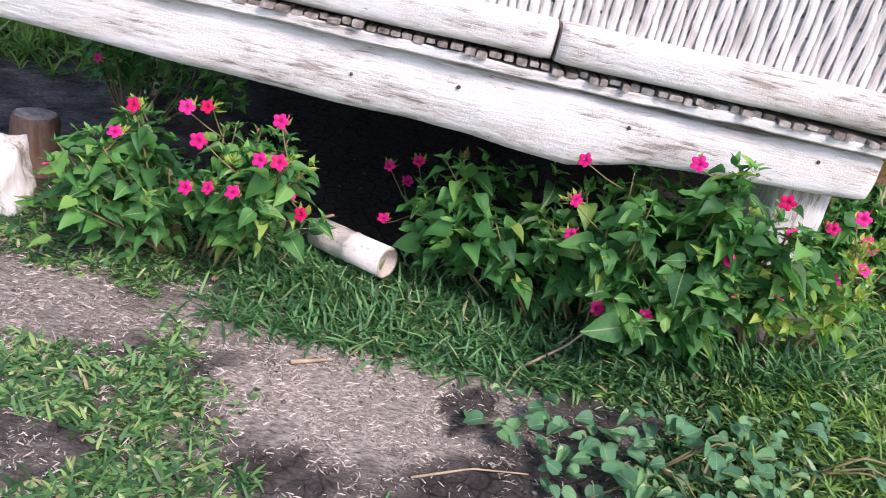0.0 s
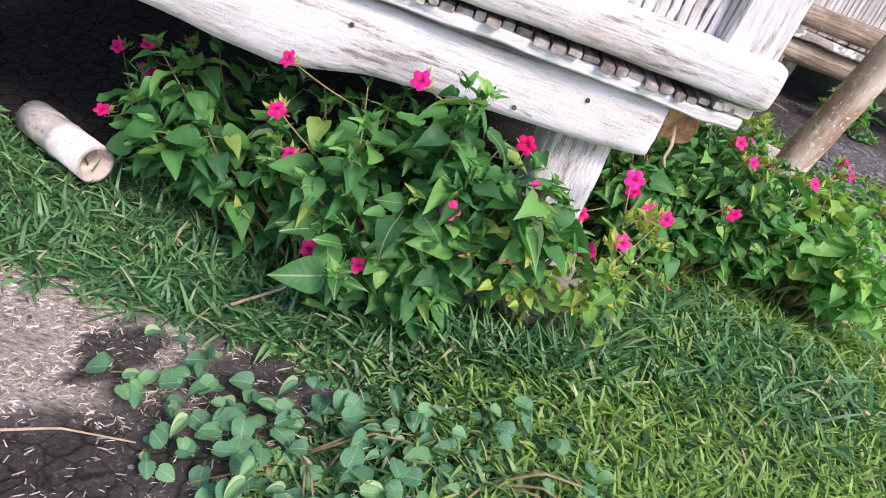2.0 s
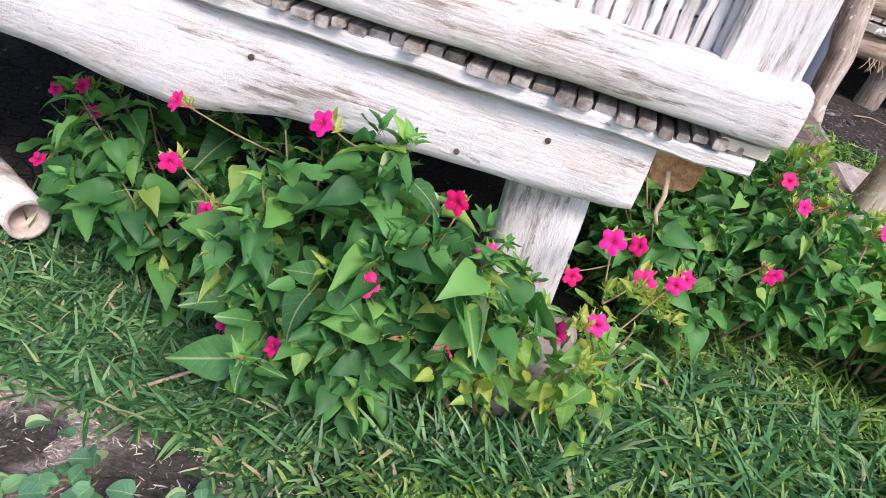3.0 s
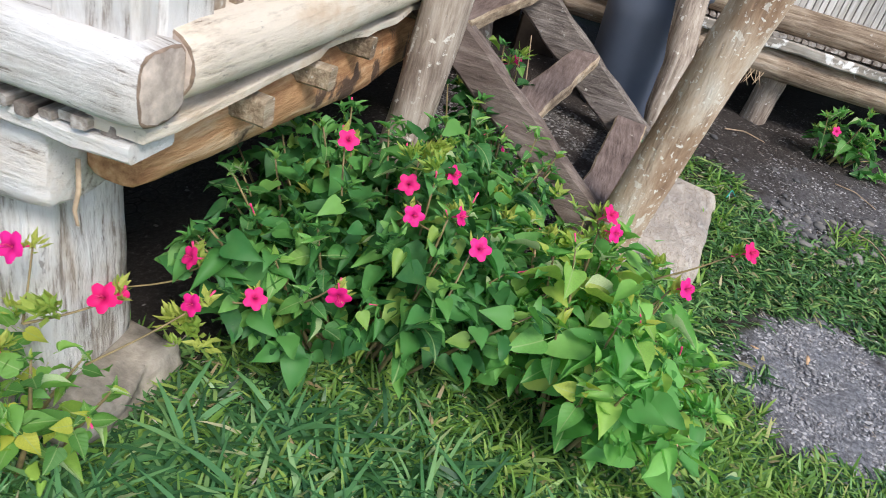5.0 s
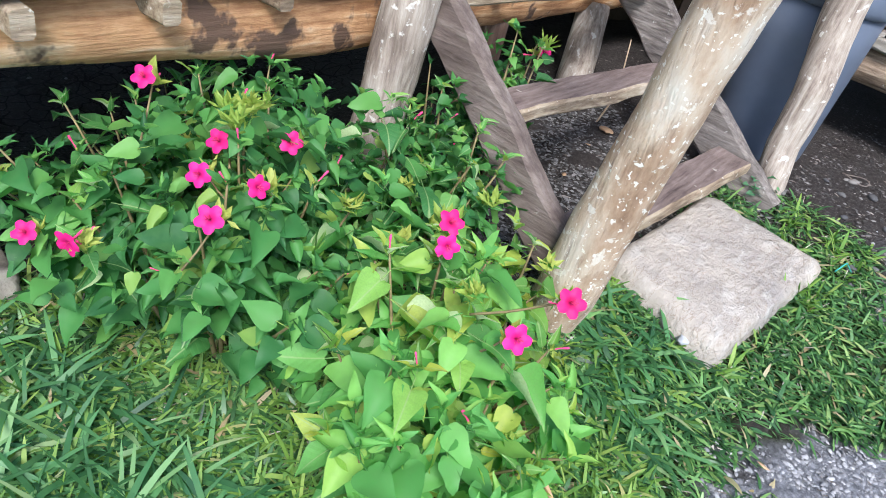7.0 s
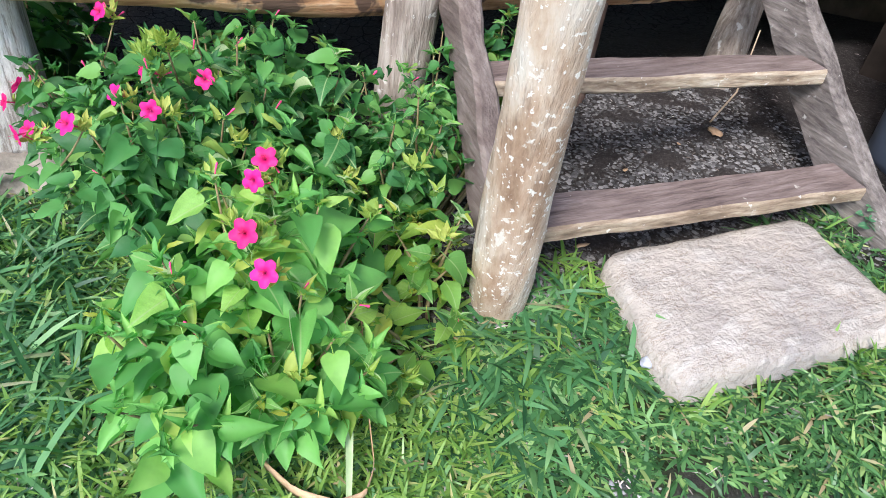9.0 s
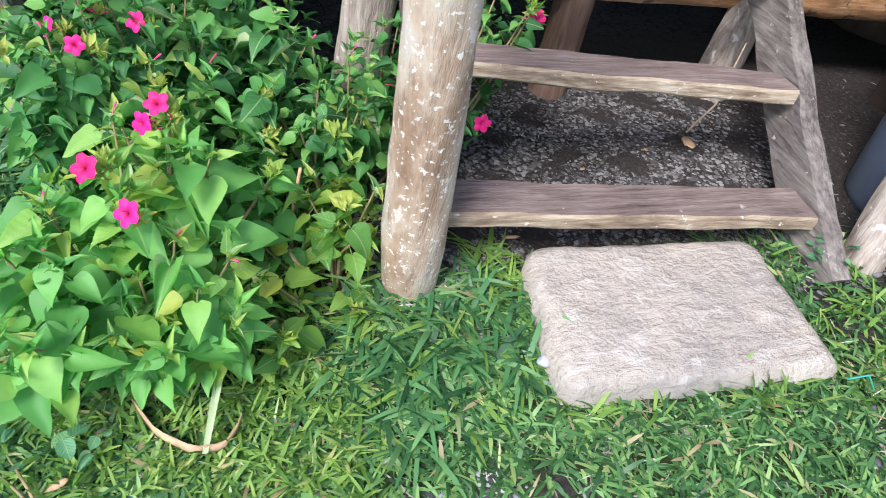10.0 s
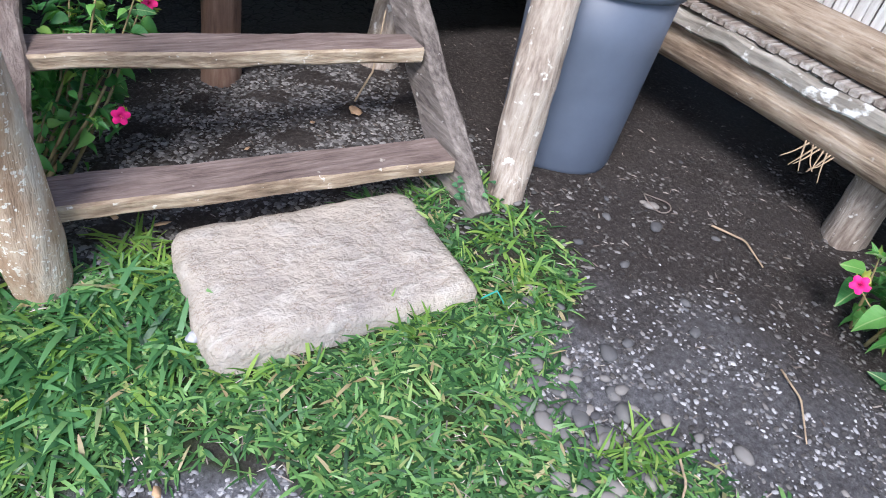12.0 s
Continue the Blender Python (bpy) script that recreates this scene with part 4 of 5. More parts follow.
def build_slab():
    """A thick worn paving slab with rounded rim, tilted a little."""
    c = [Vector((2.175, 3.495, 0.455)), Vector((2.545, 3.48, 0.388)), Vector((2.635, 4.14, 0.445)), Vector((2.215, 4.155, 0.47))]
    n = 40
    verts, faces = [], []
    for i in range(n + 1):
        for j in range(n + 1):
            u, v = i / n, j / n
            p = c[0].lerp(c[1], u).lerp(c[3].lerp(c[2], u), v)
            q = Vector((u * 2 - 1, v * 2 - 1))
            k = (abs(q.x) ** 16 + abs(q.y) ** 16) ** (1 / 16)
            k = max(abs(q.x), abs(q.y)) / k if k > 0 else 1
            u, v = (q.x * k + 1) / 2, (q.y * k + 1) / 2
            p = c[0].lerp(c[1], u).lerp(c[3].lerp(c[2], u), v)
            e = min(i / n, 1 - i / n, j / n, 1 - j / n)
            drop = 0.026 * (1 - min(1, e / 0.06)) ** 2.5
            wav = 0.007 * noise.noise(p * 7) + 0.005 * noise.noise(p * 24)
            ed = 0.016 * noise.noise(Vector((p.x * 8, p.y * 8, 3))) if e < 0.02 else 0
            verts.append((p.x + ed, p.y + ed, p.z - drop + wav))
    idx = lambda i, j: i * (n + 1) + j
    for i in range(n):
        for j in range(n):
            faces.append((idx(i, j), idx(i + 1, j), idx(i + 1, j + 1), idx(i, j + 1)))
    rim = [idx(i, 0) for i in range(n)] + [idx(n, j) for j in range(n)] + [idx(i, n) for i in range(n, 0, -1)] + [idx(0, j) for j in range(n, 0, -1)]
    low = len(verts)
    for r in rim:
        x, y, z = verts[r]
        verts.append((x, y, z - 0.1))
    m = len(rim)
    for k in range(m):
        q = (k + 1) % m
        faces.append((rim[k], low + k, low + q, rim[q]))
    tagged(mesh_object("stepping_slab", verts, faces, SLAB), "pale worn stone slab before the wooden steps", "slab")


build_slab()


# ---- bin ----
def build_bin():
    b = empty("waste_bin", "blue-grey plastic waste bin on the soil", "bin")
    cx, cy, z0 = 2.156, 4.767, gz(2.156, 4.767) - 0.005

    def turned(name, prof, mat, sides=40):
        verts, faces = [], []
        for r, z in prof:
            for j in range(sides):
                t = 2 * math.pi * j / sides
                verts.append((cx + r * math.cos(t), cy + r * math.sin(t), z0 + z))
        for i in range(len(prof) - 1):
            for j in range(sides):
                k = (j + 1) % sides
                faces.append((i * sides + j, i * sides + k, (i + 1) * sides + k, (i + 1) * sides + j))
        mesh_object(name, verts, faces, mat, b)

    turned("body", [(0.001, 0.012), (0.155, 0.012), (0.172, 0.0), (0.184, 0.008), (0.19, 0.03), (0.196, 0.15), (0.209, 0.42), (0.218, 0.6), (0.211, 0.6), (0.19, 0.2), (0.172, 0.03), (0.001, 0.03)], BIN)
    turned("rim", [(0.219, 0.575), (0.231, 0.578), (0.235, 0.6), (0.232, 0.655), (0.226, 0.66), (0.217, 0.655), (0.217, 0.58)], BIN)
    turned("lid", [(0.232, 0.661), (0.237, 0.668), (0.21, 0.7), (0.12, 0.72), (0.001, 0.725)], BIN)
    for a in (-1.25, 1.9):
        grip = Matrix.Translation((cx + 0.238 * math.cos(a), cy + 0.238 * math.sin(a), z0 + 0.615)) @ Matrix.Rotation(a, 4, "Z")
        bm = bmesh.new()
        bmesh.ops.create_cube(bm, size=1.0, matrix=grip @ Matrix.Diagonal((0.035, 0.1, 0.03, 1)))
        bmesh.ops.bevel(bm, geom=bm.edges[:], offset=0.008, segments=2, affect="EDGES")
        bm_object("grip", bm, BIN, b, True)


build_bin()

# ---- second hut ----
hut2 = empty("bamboo_hut", "raised unpainted log hut with woven bamboo wall", "hut")


def build_hut2():
    y = 5.2
    log("front_beam", [(1.7, y + 0.075, 0.81), (4.6, y + 0.075, 0.8)], [0.075, 0.078], HUT2_LOG, hut2, 20, 60, 0.06, 51.0)
    board("front_ledge", (1.7, y + 0.03, 0.905), (4.6, y + 0.03, 0.9), 0.12, 0.05, HUT2_LEDGE, hut2, seed=6.0, rough=0.012, cuts=50)
    rng = random.Random(8)
    x = 1.7
    while x < 4.5:
        w = rng.uniform(0.03, 0.05)
        board("slat", (x + w / 2, y - 0.01 + rng.uniform(-0.01, 0.01), 0.948), (x + w / 2 + rng.uniform(-0.02, 0.02), y + 0.3, 0.948), w * 0.86, 0.018, SLAT, hut2, seed=x, cuts=3)
        x += w
    log("bottom_rail", [(1.7, y + 0.07, 1.025), (4.6, y + 0.07, 1.02)], [0.066, 0.068], HUT2_LOG, hut2, 18, 60, 0.06, 55.0)
    board("wall_backing", (1.7, y + 0.13, 1.8), (4.6, y + 0.13, 1.8), 1.5, 0.02, BAMBOO_X, hut2, up=(0, -1, 0), cuts=4)
    x = 1.75
    while x < 4.5:
        w = rng.uniform(0.025, 0.04)
        board("strip", (x + w / 2, y + 0.095 + rng.uniform(-0.004, 0.004), 1.06 + rng.uniform(-0.015, 0.01)), (x + w / 2 + rng.uniform(-0.01, 0.01), y + 0.1, 1.9), 0.008, w * 0.85, BAMBOO, hut2, up=(1, 0, 0), seed=x, rough=0.004, cuts=10)
        x += w
    # added board that blocks light through the gap; its black is painted shade
    board("gap_board", (1.54, y - 0.02, 1.1), (1.75, y + 0.12, 1.1), 2.0, 0.03, SHADE_BOARD, hut2, up=(0, -1, 0), cuts=4)
    board("floor", (1.7, y + 1.6, 0.94), (4.6, y + 1.6, 0.94), 2.6, 0.03, DARK_WOOD, hut2, cuts=4)
    board("back_wall", (1.7, y + 2.9, 1.75), (4.6, y + 2.9, 1.75), 1.6, 0.04, BAMBOO_X, hut2, up=(0, 1, 0), cuts=4)
    # another added skirt, out of view, that darkens the space below this hut
    board("back_skirt", (1.7, y + 2.9, 0.6), (4.6, y + 2.9, 0.6), 0.8, 0.03, DARK_WOOD, hut2, up=(0, 1, 0), cuts=4)
    # end wall coloured near-black to carry the same shade
    board("end_wall", (1.7, y + 0.15, 1.75), (1.7, y + 2.88, 1.75), 1.6, 0.04, SHADE_BOARD, hut2, up=(1, 0, 0), cuts=4)
    # unseen cover, widened in front to shade the soil and bin
    board("roof", (1.5, y + 1.1, 2.57), (4.8, y + 1.1, 2.57), 3.9, 0.05, DARK_WOOD, hut2, cuts=4)
    log("post", [(2.9, y + 0.2, 0.42), (2.9, y + 0.16, 0.76)], [0.07, 0.07], GREY_Z, hut2, 16, 16, 0.12, 57.0)
    log("post", [(4.4, y + 0.1, 0.42), (4.4, y + 0.08, 0.76)], [0.07, 0.07], GREY_Z, hut2, 16, 16, 0.12, 59.0)


build_hut2()


# ---- plants ----
def leaf_mesh(name, mat, bend, fold, twist, width=1.0, heart=0.04, curl=0.0, blunt=False):
    """One leaf of unit length along +Y: broad rounded foot, long point, folded along the midrib; curl turns its margins up."""
    rows = [(-heart, 0.15), (0.02, 0.32), (0.1, 0.41), (0.22, 0.435), (0.38, 0.385), (0.55, 0.285), (0.72, 0.17), (0.88, 0.065), (1.0, 0.0)]
    if blunt:
        rows = [(-heart, 0.2), (0.03, 0.36), (0.13, 0.45), (0.28, 0.48), (0.45, 0.46), (0.62, 0.4), (0.78, 0.29), (0.92, 0.14), (1.0, 0.0)]
    verts, faces, fm = [], [], []
    for i, (u, w) in enumerate(rows):
        a = bend * u
        y = u * math.cos(a * 0.5)
        z = -u * math.sin(a * 0.5) if u > 0 else 0
        w *= width
        if w == 0:
            verts.append((0, y, z))
            continue
        for s in (-1, -0.55, 0, 0.55, 1):
            mid_pull = 0.07 if i == 0 and s == 0 else 0
            rip = 0.03 * math.sin(i * 1.9 + s * 2.5 + twist * 3)
            up = curl * w * 0.5 if abs(s) == 1 else 0
            verts.append((s * w * (1 - 0.35 * curl * (abs(s) == 1)), y + mid_pull, z + abs(s) ** 1.2 * w * fold + s * twist * 0.06 * (1 + u) + rip * abs(s) + up))
    for i in range(len(rows) - 2):
        for j in range(4):
            a = i * 5 + j
            faces.append((a, a + 1, a + 6, a + 5))
            fm.append(1 if curl and j == (0 if twist > 0 else 3) else 0)
    last = (len(rows) - 2) * 5
    for j in range(4):
        faces.append((last + j, last + j + 1, len(verts) - 1))
        fm.append(0)
    b = len(verts)
    verts += [(-0.012, 0.05, 0.0), (0.012, 0.05, 0.0), (0.0, 0.05, -0.02), (-0.014, -0.3, 0.05), (0.014, -0.3, 0.05), (0.0, -0.3, 0.02)]
    faces += [(b, b + 1, b + 4, b + 3), (b + 1, b + 2, b + 5, b + 4), (b + 2, b, b + 3, b + 5)]
    fm += [0, 0, 0]
    me = bpy.data.meshes.new(name)
    me.from_pydata(verts, [], faces)
    me.polygons.foreach_set("use_smooth", [True] * len(me.polygons))
    me.materials.append(mat)
    me.materials.append(RIM)
    me.polygons.foreach_set("material_index", fm)
    return me


def leaf_set(mat, **kw):
    shapes = ((0.4, 0.3, 0.2, 0), (0.7, 0.4, -0.6, 0), (0.2, 0.15, 0.9, 0), (1.0, 0.45, 0.1, 0), (0.5, 0.1, -1.0, 0), (0.3, 0.7, 0.5, 0), (1.2, 0.3, -0.3, 0), (-0.3, 0.35, 0.6, 0), (0.5, 0.5, 0.5, 0.8), (0.8, 0.6, -0.4, 1.0))
    return [leaf_mesh("leaf", mat, b, f, t, curl=c, **kw) for b, f, t, c in shapes]


LEAVES_A, LEAVES_B, LEAVES_C = leaf_set(LEAF_A, width=0.8), leaf_set(LEAF_B, width=0.8), leaf_set(LEAF_C, width=0.82)
YOUNG_A, YOUNG_B = leaf_set(LEAF_B, width=0.5), leaf_set(LEAF_C, width=0.5)
INNER = {id(LEAVES_A): LEAF_A_IN, id(LEAVES_B): LEAF_B_IN, id(LEAVES_C): LEAF_C_IN}
LEAVES_W = leaf_set(LEAF_W, width=0.95, heart=0.08, blunt=True)


def flower_mesh():
    """A trumpet flower of unit width facing +Z: five notched lobes, a slender tube behind, a few stamens."""
    verts, faces, fm = [], [], []
    rings = [(0.04, -0.02), (0.16, 0.06), (0.33, 0.1), (0.5, 0.06)]
    n = 30
    for k, (r, z) in enumerate(rings):
        for j in range(n):
            t = 2 * math.pi * j / n
            lobe = 1 + (0.17 * math.cos(5 * t) - 0.05 * math.cos(10 * t)) * (k / 3) ** 1.5
            verts.append((r * lobe * math.cos(t), r * lobe * math.sin(t), z + 0.03 * k / 3 * math.sin(5 * t + 1)))
    for k in range(3):
        for j in range(n):
            q = (j + 1) % n
            faces.append((k * n + j, k * n + q, (k + 1) * n + q, (k + 1) * n + j))
            fm.append(0)
    disc, discf = list(verts), list(faces)
    verts, faces, fm = [], [], []
    tube = [(0.05, -0.02), (0.05, -0.35), (0.045, -0.75), (0.07, -0.85), (0.03, -0.95)]
    b = len(verts)
    for r, z in tube:
        for j in range(6):
            t = 2 * math.pi * j / 6
            verts.append((r * math.cos(t), r * math.sin(t) + 0.12 * z * z, z))
    for k in range(len(tube) - 1):
        for j in range(6):
            q = (j + 1) % 6
            faces.append((b + k * 6 + j, b + k * 6 + q, b + k * 6 + 6 + q, b + k * 6 + 6 + j))
            fm.append(0 if k < 2 else 1)
    for s in range(4):
        a = s * 1.6
        c = len(verts)
        tip = (0.1 * math.cos(a), 0.1 * math.sin(a), 0.3 + 0.04 * s)
        verts += [(0, 0, 0), (0.02, 0, 0), (tip[0] + 0.03, tip[1], tip[2]), (tip[0] - 0.02, tip[1] + 0.02, tip[2] + 0.03)]
        faces.append((c, c + 1, c + 2, c + 3))
        fm.append(0)
    out = []
    for name, v, f, ms in (("flower", disc, discf, (PETAL,)), ("flower_tube", verts, faces, (BUD, CALYX))):
        me = bpy.data.meshes.new(name)
        me.from_pydata(v, [], f)
        me.polygons.foreach_set("use_smooth", [True] * len(f))
        for m in ms:
            me.materials.append(m)
        out.append(me)
    out[1].polygons.foreach_set("material_index", fm)
    return out


def bud_mesh():
    verts, faces, fm = [], [], []
    prof = [(0.06, 0.0), (0.09, 0.08), (0.05, 0.2), (0.04, 0.6), (0.075, 0.85), (0.07, 0.95), (0.01, 1.02)]
    for r, z in prof:
        for j in range(7):
            t = 2 * math.pi * j / 7
            verts.append((r * math.cos(t), r * math.sin(t) + 0.12 * z * z, z))
    for k in range(len(prof) - 1):
        for j in range(7):
            q = (j + 1) % 7
            faces.append((k * 7 + j, k * 7 + q, k * 7 + 7 + q, k * 7 + 7 + j))
            fm.append(1 if k < 2 else 0)
    me = bpy.data.meshes.new("bud")
    me.from_pydata(verts, [], faces)
    me.polygons.foreach_set("use_smooth", [True] * len(faces))
    me.materials.append(BUD)
    me.materials.append(CALYX)
    me.polygons.foreach_set("material_index", fm)
    return me


def cluster_mesh(seed):
    """A tuft of small yellow-green bracts and young leaves."""
    rng = random.Random(seed)
    verts, faces = [], []
    for k in range(14):
        az, el, L = rng.uniform(0, 6.28), rng.uniform(0.1, 1.4), rng.uniform(0.5, 1.0)
        d = Vector((math.cos(az) * math.cos(el), math.sin(az) * math.cos(el), math.sin(el)))
        s = d.cross(Vector((0, 0, 1))).normalized() * 0.2 * L
        o = Vector((rng.uniform(-0.3, 0.3), rng.uniform(-0.3, 0.3), rng.uniform(-0.1, 0.3)))
        n = d.cross(s).normalized() * 0.06
        b = len(verts)
        verts += [o, o + d * L * 0.45 - s, o + d * L * 0.5 + n, o + d * L * 0.45 + s, o + d * L]
        faces += [(b, b + 1, b + 2), (b, b + 2, b + 3), (b + 1, b + 4, b + 2), (b + 2, b + 4, b + 3)]
    me = bpy.data.meshes.new("young_shoot")
    me.from_pydata([tuple(v) for v in verts], [], faces)
    me.materials.append(CALYX)
    return me


FLOWER, BUDM, CLUSTERS = flower_mesh(), bud_mesh(), [cluster_mesh(s) for s in range(4)]


def basis(origin, y, z, s):
    """A placed frame: local +Y along y, +Z near z, scaled by s."""
    y = Vector(y).normalized()
    x = y.cross(Vector(z)).normalized()
    z = x.cross(y)
    m = Matrix((x, y, z)).transposed().to_4x4()
    return Matrix.Translation(origin) @ m @ Matrix.Diagonal((s, s, s, 1))


def piece(name, me, m, parent):
    ob = new(name, me)
    ob.parent = parent
    ob.matrix_local = m
    return ob


def blocked(p):
    """Inside timber or under the soil."""
    x, y, z = p
    if z < gz(x, y) + 0.015:
        return True
    if x < 1.5 and 1.97 < y < 2.3 and 0.72 < z:
        return True
    if 1.06 < x < 1.29 and 2.07 < y < 2.36 and z > 0.3:
        return True
    if x < 1.55 and y > 2.0 and z > 0.78 + 0.08 * (x > 1.45):
        return True
    if math.hypot(x - 2.17, y - 3.23) < 0.1 or math.hypot(x - 1.53, y - 3.22) < 0.09:
        return True
    return 1.9 < x < 2.7 and y > 3.24


def bush(base, lobes, shoots, sizes, leaves, flowers, label, seed, facing=(-0.1, -0.8, 0.5), dense=0.8, buds=12, clusters=8, tufts=(), group="four o'clock flower bushes"):
    """A flowering bush: forked shoots that rise to the outside of its lobes, leaves in crossed pairs along them,
    young narrow leaves at their tips, darker leaves within, flowers where given."""
    rng = random.Random(seed)
    plant = empty("flower_bush", label, "flower bush", group)
    base = Vector((*base, gz(*base)))
    weights = [l[3] * l[4] + l[4] * l[5] + l[3] * l[5] for l in lobes]
    young = YOUNG_A if leaves is LEAVES_A else YOUNG_B
    spots, places, tries = [], [], 0
    while len(places) < shoots and tries < shoots * 60:
        tries += 1
        cx, cy, cz, rx, ry, rz = rng.choices(lobes, weights)[0]
        d = Vector((rng.gauss(0, 1), rng.gauss(0, 1), rng.gauss(0.25, 1))).normalized()
        if d.z < -0.5:
            continue
        r = rng.uniform(0.78, 1.08)
        p = Vector((cx + d.x * rx * r, cy + d.y * ry * r, cz + d.z * rz * r))
        if blocked(p) or any((p - q).length < 0.035 for q, _ in places):
            continue
        places.append((p, Vector((d.x / rx, d.y / ry, d.z / rz)).normalized()))
    count, verts, faces = 0, [], []

    def add_leaf(src, m):
        nonlocal count
        if count < 300:
            count += 1
            piece("leaf", src, m, plant)
            return
        b = len(verts)
        verts.extend(m @ v.co for v in src.vertices)
        faces.extend(tuple(b + i for i in f.vertices) for f in src.polygons)

    for n, (p, o) in enumerate(places):
        foot = base.lerp(Vector((p.x, p.y, 0)), rng.uniform(0.15, 0.5))
        foot.z = gz(foot.x, foot.y) - 0.01
        bow = Vector((foot.x * 0.35 + p.x * 0.65, foot.y * 0.35 + p.y * 0.65, foot.z * 0.45 + p.z * 0.55)) - o * 0.03 + Vector((rng.gauss(0, 0.015), rng.gauss(0, 0.015), 0))
        if n % 2 == 0 and not blocked(bow):
            log("stem", [foot, bow, p], [0.006, 0.0045, 0.002], STEM, plant, 5, 9, 0.12, n * 3.0)
        length = (p - foot).length
        turn = rng.uniform(0, 3.14)
        u, node = 1.0, 0
        while u > 0.42 and node < 5:
            q = foot * (1 - u) ** 2 + bow * 2 * u * (1 - u) + p * u * u
            for side in (0, math.pi):
                az = turn + side + rng.gauss(0, 0.25)
                h = Vector((math.cos(az), math.sin(az), 0)) * 0.85 + Vector((o.x, o.y, 0)) * 0.25
                h = h.normalized() if h.length > 0.1 else Vector((math.cos(az), math.sin(az), 0))
                if node == 0:
                    tip = h * 0.6 + o * 0.5 + Vector((0, 0, rng.uniform(0.0, 0.7)))
                    s = sizes[0] * rng.uniform(0.7, 1.2)
                    src = rng.choice(young)
                else:
                    tip = h + Vector((0, 0, rng.uniform(-0.5, 0.35) - 0.04 * node))
                    s = rng.triangular(*sizes) * min(1.0, 0.72 + 0.2 * node)
                    src = rng.choice(leaves)
                nrm = Vector((0, 0, 0.8)) + o * 0.5 + Vector((rng.gauss(0, 0.3), rng.gauss(0, 0.3), 0))
                at = q + h * s * 0.3
                if blocked(at + tip.normalized() * s * 0.6) or (node > 1 and rng.random() < 0.12):
                    continue
                add_leaf(src, basis(at, tip, nrm, s))
                spots.append((at, o, u))
            if node == 0:
                for k in range(3):
                    az = turn + 1.57 + 2.1 * k + rng.gauss(0, 0.3)
                    tip = Vector((math.cos(az) * 0.6, math.sin(az) * 0.6, rng.uniform(0.1, 1.0))) + o * 0.4
                    add_leaf(young[8 + k % 2] if k < 2 else rng.choice(young), basis(q, tip, Vector((0, 0, 0.8)) + o * 0.6, sizes[0] * rng.uniform(0.6, 1.3)))
            turn += 1.57 + rng.gauss(0, 0.2)
            node += 1
            u -= rng.uniform(0.028, 0.05) * (0.7 + 0.3 * node) / length
    # the shaded inner foliage, too dense to tell apart
    for k in range(int(len(spots) * dense)):
        p, o, r = rng.choice(spots)
        p = p - o * rng.uniform(0.03, 0.09) + Vector((rng.gauss(0, 0.04), rng.gauss(0, 0.04), rng.gauss(-0.03, 0.04)))
        if blocked(p):
            continue
        h = Vector((rng.gauss(o.x, 0.7), rng.gauss(o.y, 0.7), rng.uniform(-0.9, 0.2)))
        m = basis(p, h, Vector((rng.gauss(0, 0.4), rng.gauss(0, 0.4), 0.9)) + o * 0.3, rng.triangular(sizes[0] * 0.7, sizes[1] * 0.75, sizes[2] * 0.8))
        src = rng.choice(leaves)
        b = len(verts)
        verts += [m @ v.co for v in src.vertices]
        faces += [tuple(b + i for i in f.vertices) for f in src.polygons]
    tagged(mesh_object("foliage", verts, faces, INNER[id(leaves)], plant), kind="stuff")
    fc = Vector(facing)
    blooms = [Vector(f) for f in flowers]
    for p in blooms:
        f = fc.normalized() + Vector((rng.gauss(0, 0.3), rng.gauss(0, 0.25), rng.gauss(0, 0.25)))
        side = f.cross(Vector((0.3, 0.2, 1))).normalized()
        m = basis(p, side, f, rng.uniform(0.038, 0.046))
        piece("flower_tube", FLOWER[1], Matrix.Identity(4), piece("flower", FLOWER[0], m, plant))
        near = min(spots, key=lambda q: (q[0] - p).length)[0]
        tail = p - f.normalized() * 0.037
        log("stem", [tail, tail.lerp(near, 0.5) + Vector((0, 0, -0.015)), near - Vector((0, 0, 0.02))], [0.0018, 0.002, 0.0025], STEM, plant, 5, 6, 0.1, p.x)
    for k in range(buds):
        p, o = rng.choice(places)
        q = rng.choice(blooms) - fc.normalized() * 0.036 if blooms and k % 2 else p
        if blocked(q):
            continue
        d = o + Vector((rng.gauss(0, 0.6), rng.gauss(0, 0.6), rng.gauss(0.2, 0.5)))
        piece("bud", BUDM, basis(q, d.cross(Vector((0.2, 0.3, 1))), d, rng.uniform(0.018, 0.04)), plant)
    shoots_at = [Vector(t) + Vector((rng.gauss(0, 0.018), rng.gauss(0, 0.018), rng.gauss(0, 0.018))) for t in tufts for _ in range(4)]
    shoots_at += [b - fc.normalized() * 0.035 for b in blooms[:clusters]]
    while len(shoots_at) < clusters + 4 * len(tufts):
        p, o = rng.choice(places)
        shoots_at.append(p + o * 0.01)
    for q in shoots_at:
        piece("young_shoot", rng.choice(CLUSTERS), basis(q, (rng.gauss(0, 1), rng.gauss(0, 1), 0.1), (rng.gauss(0, 0.3), rng.gauss(0, 0.3), 1), rng.uniform(0.026, 0.045)), plant)
    return plant


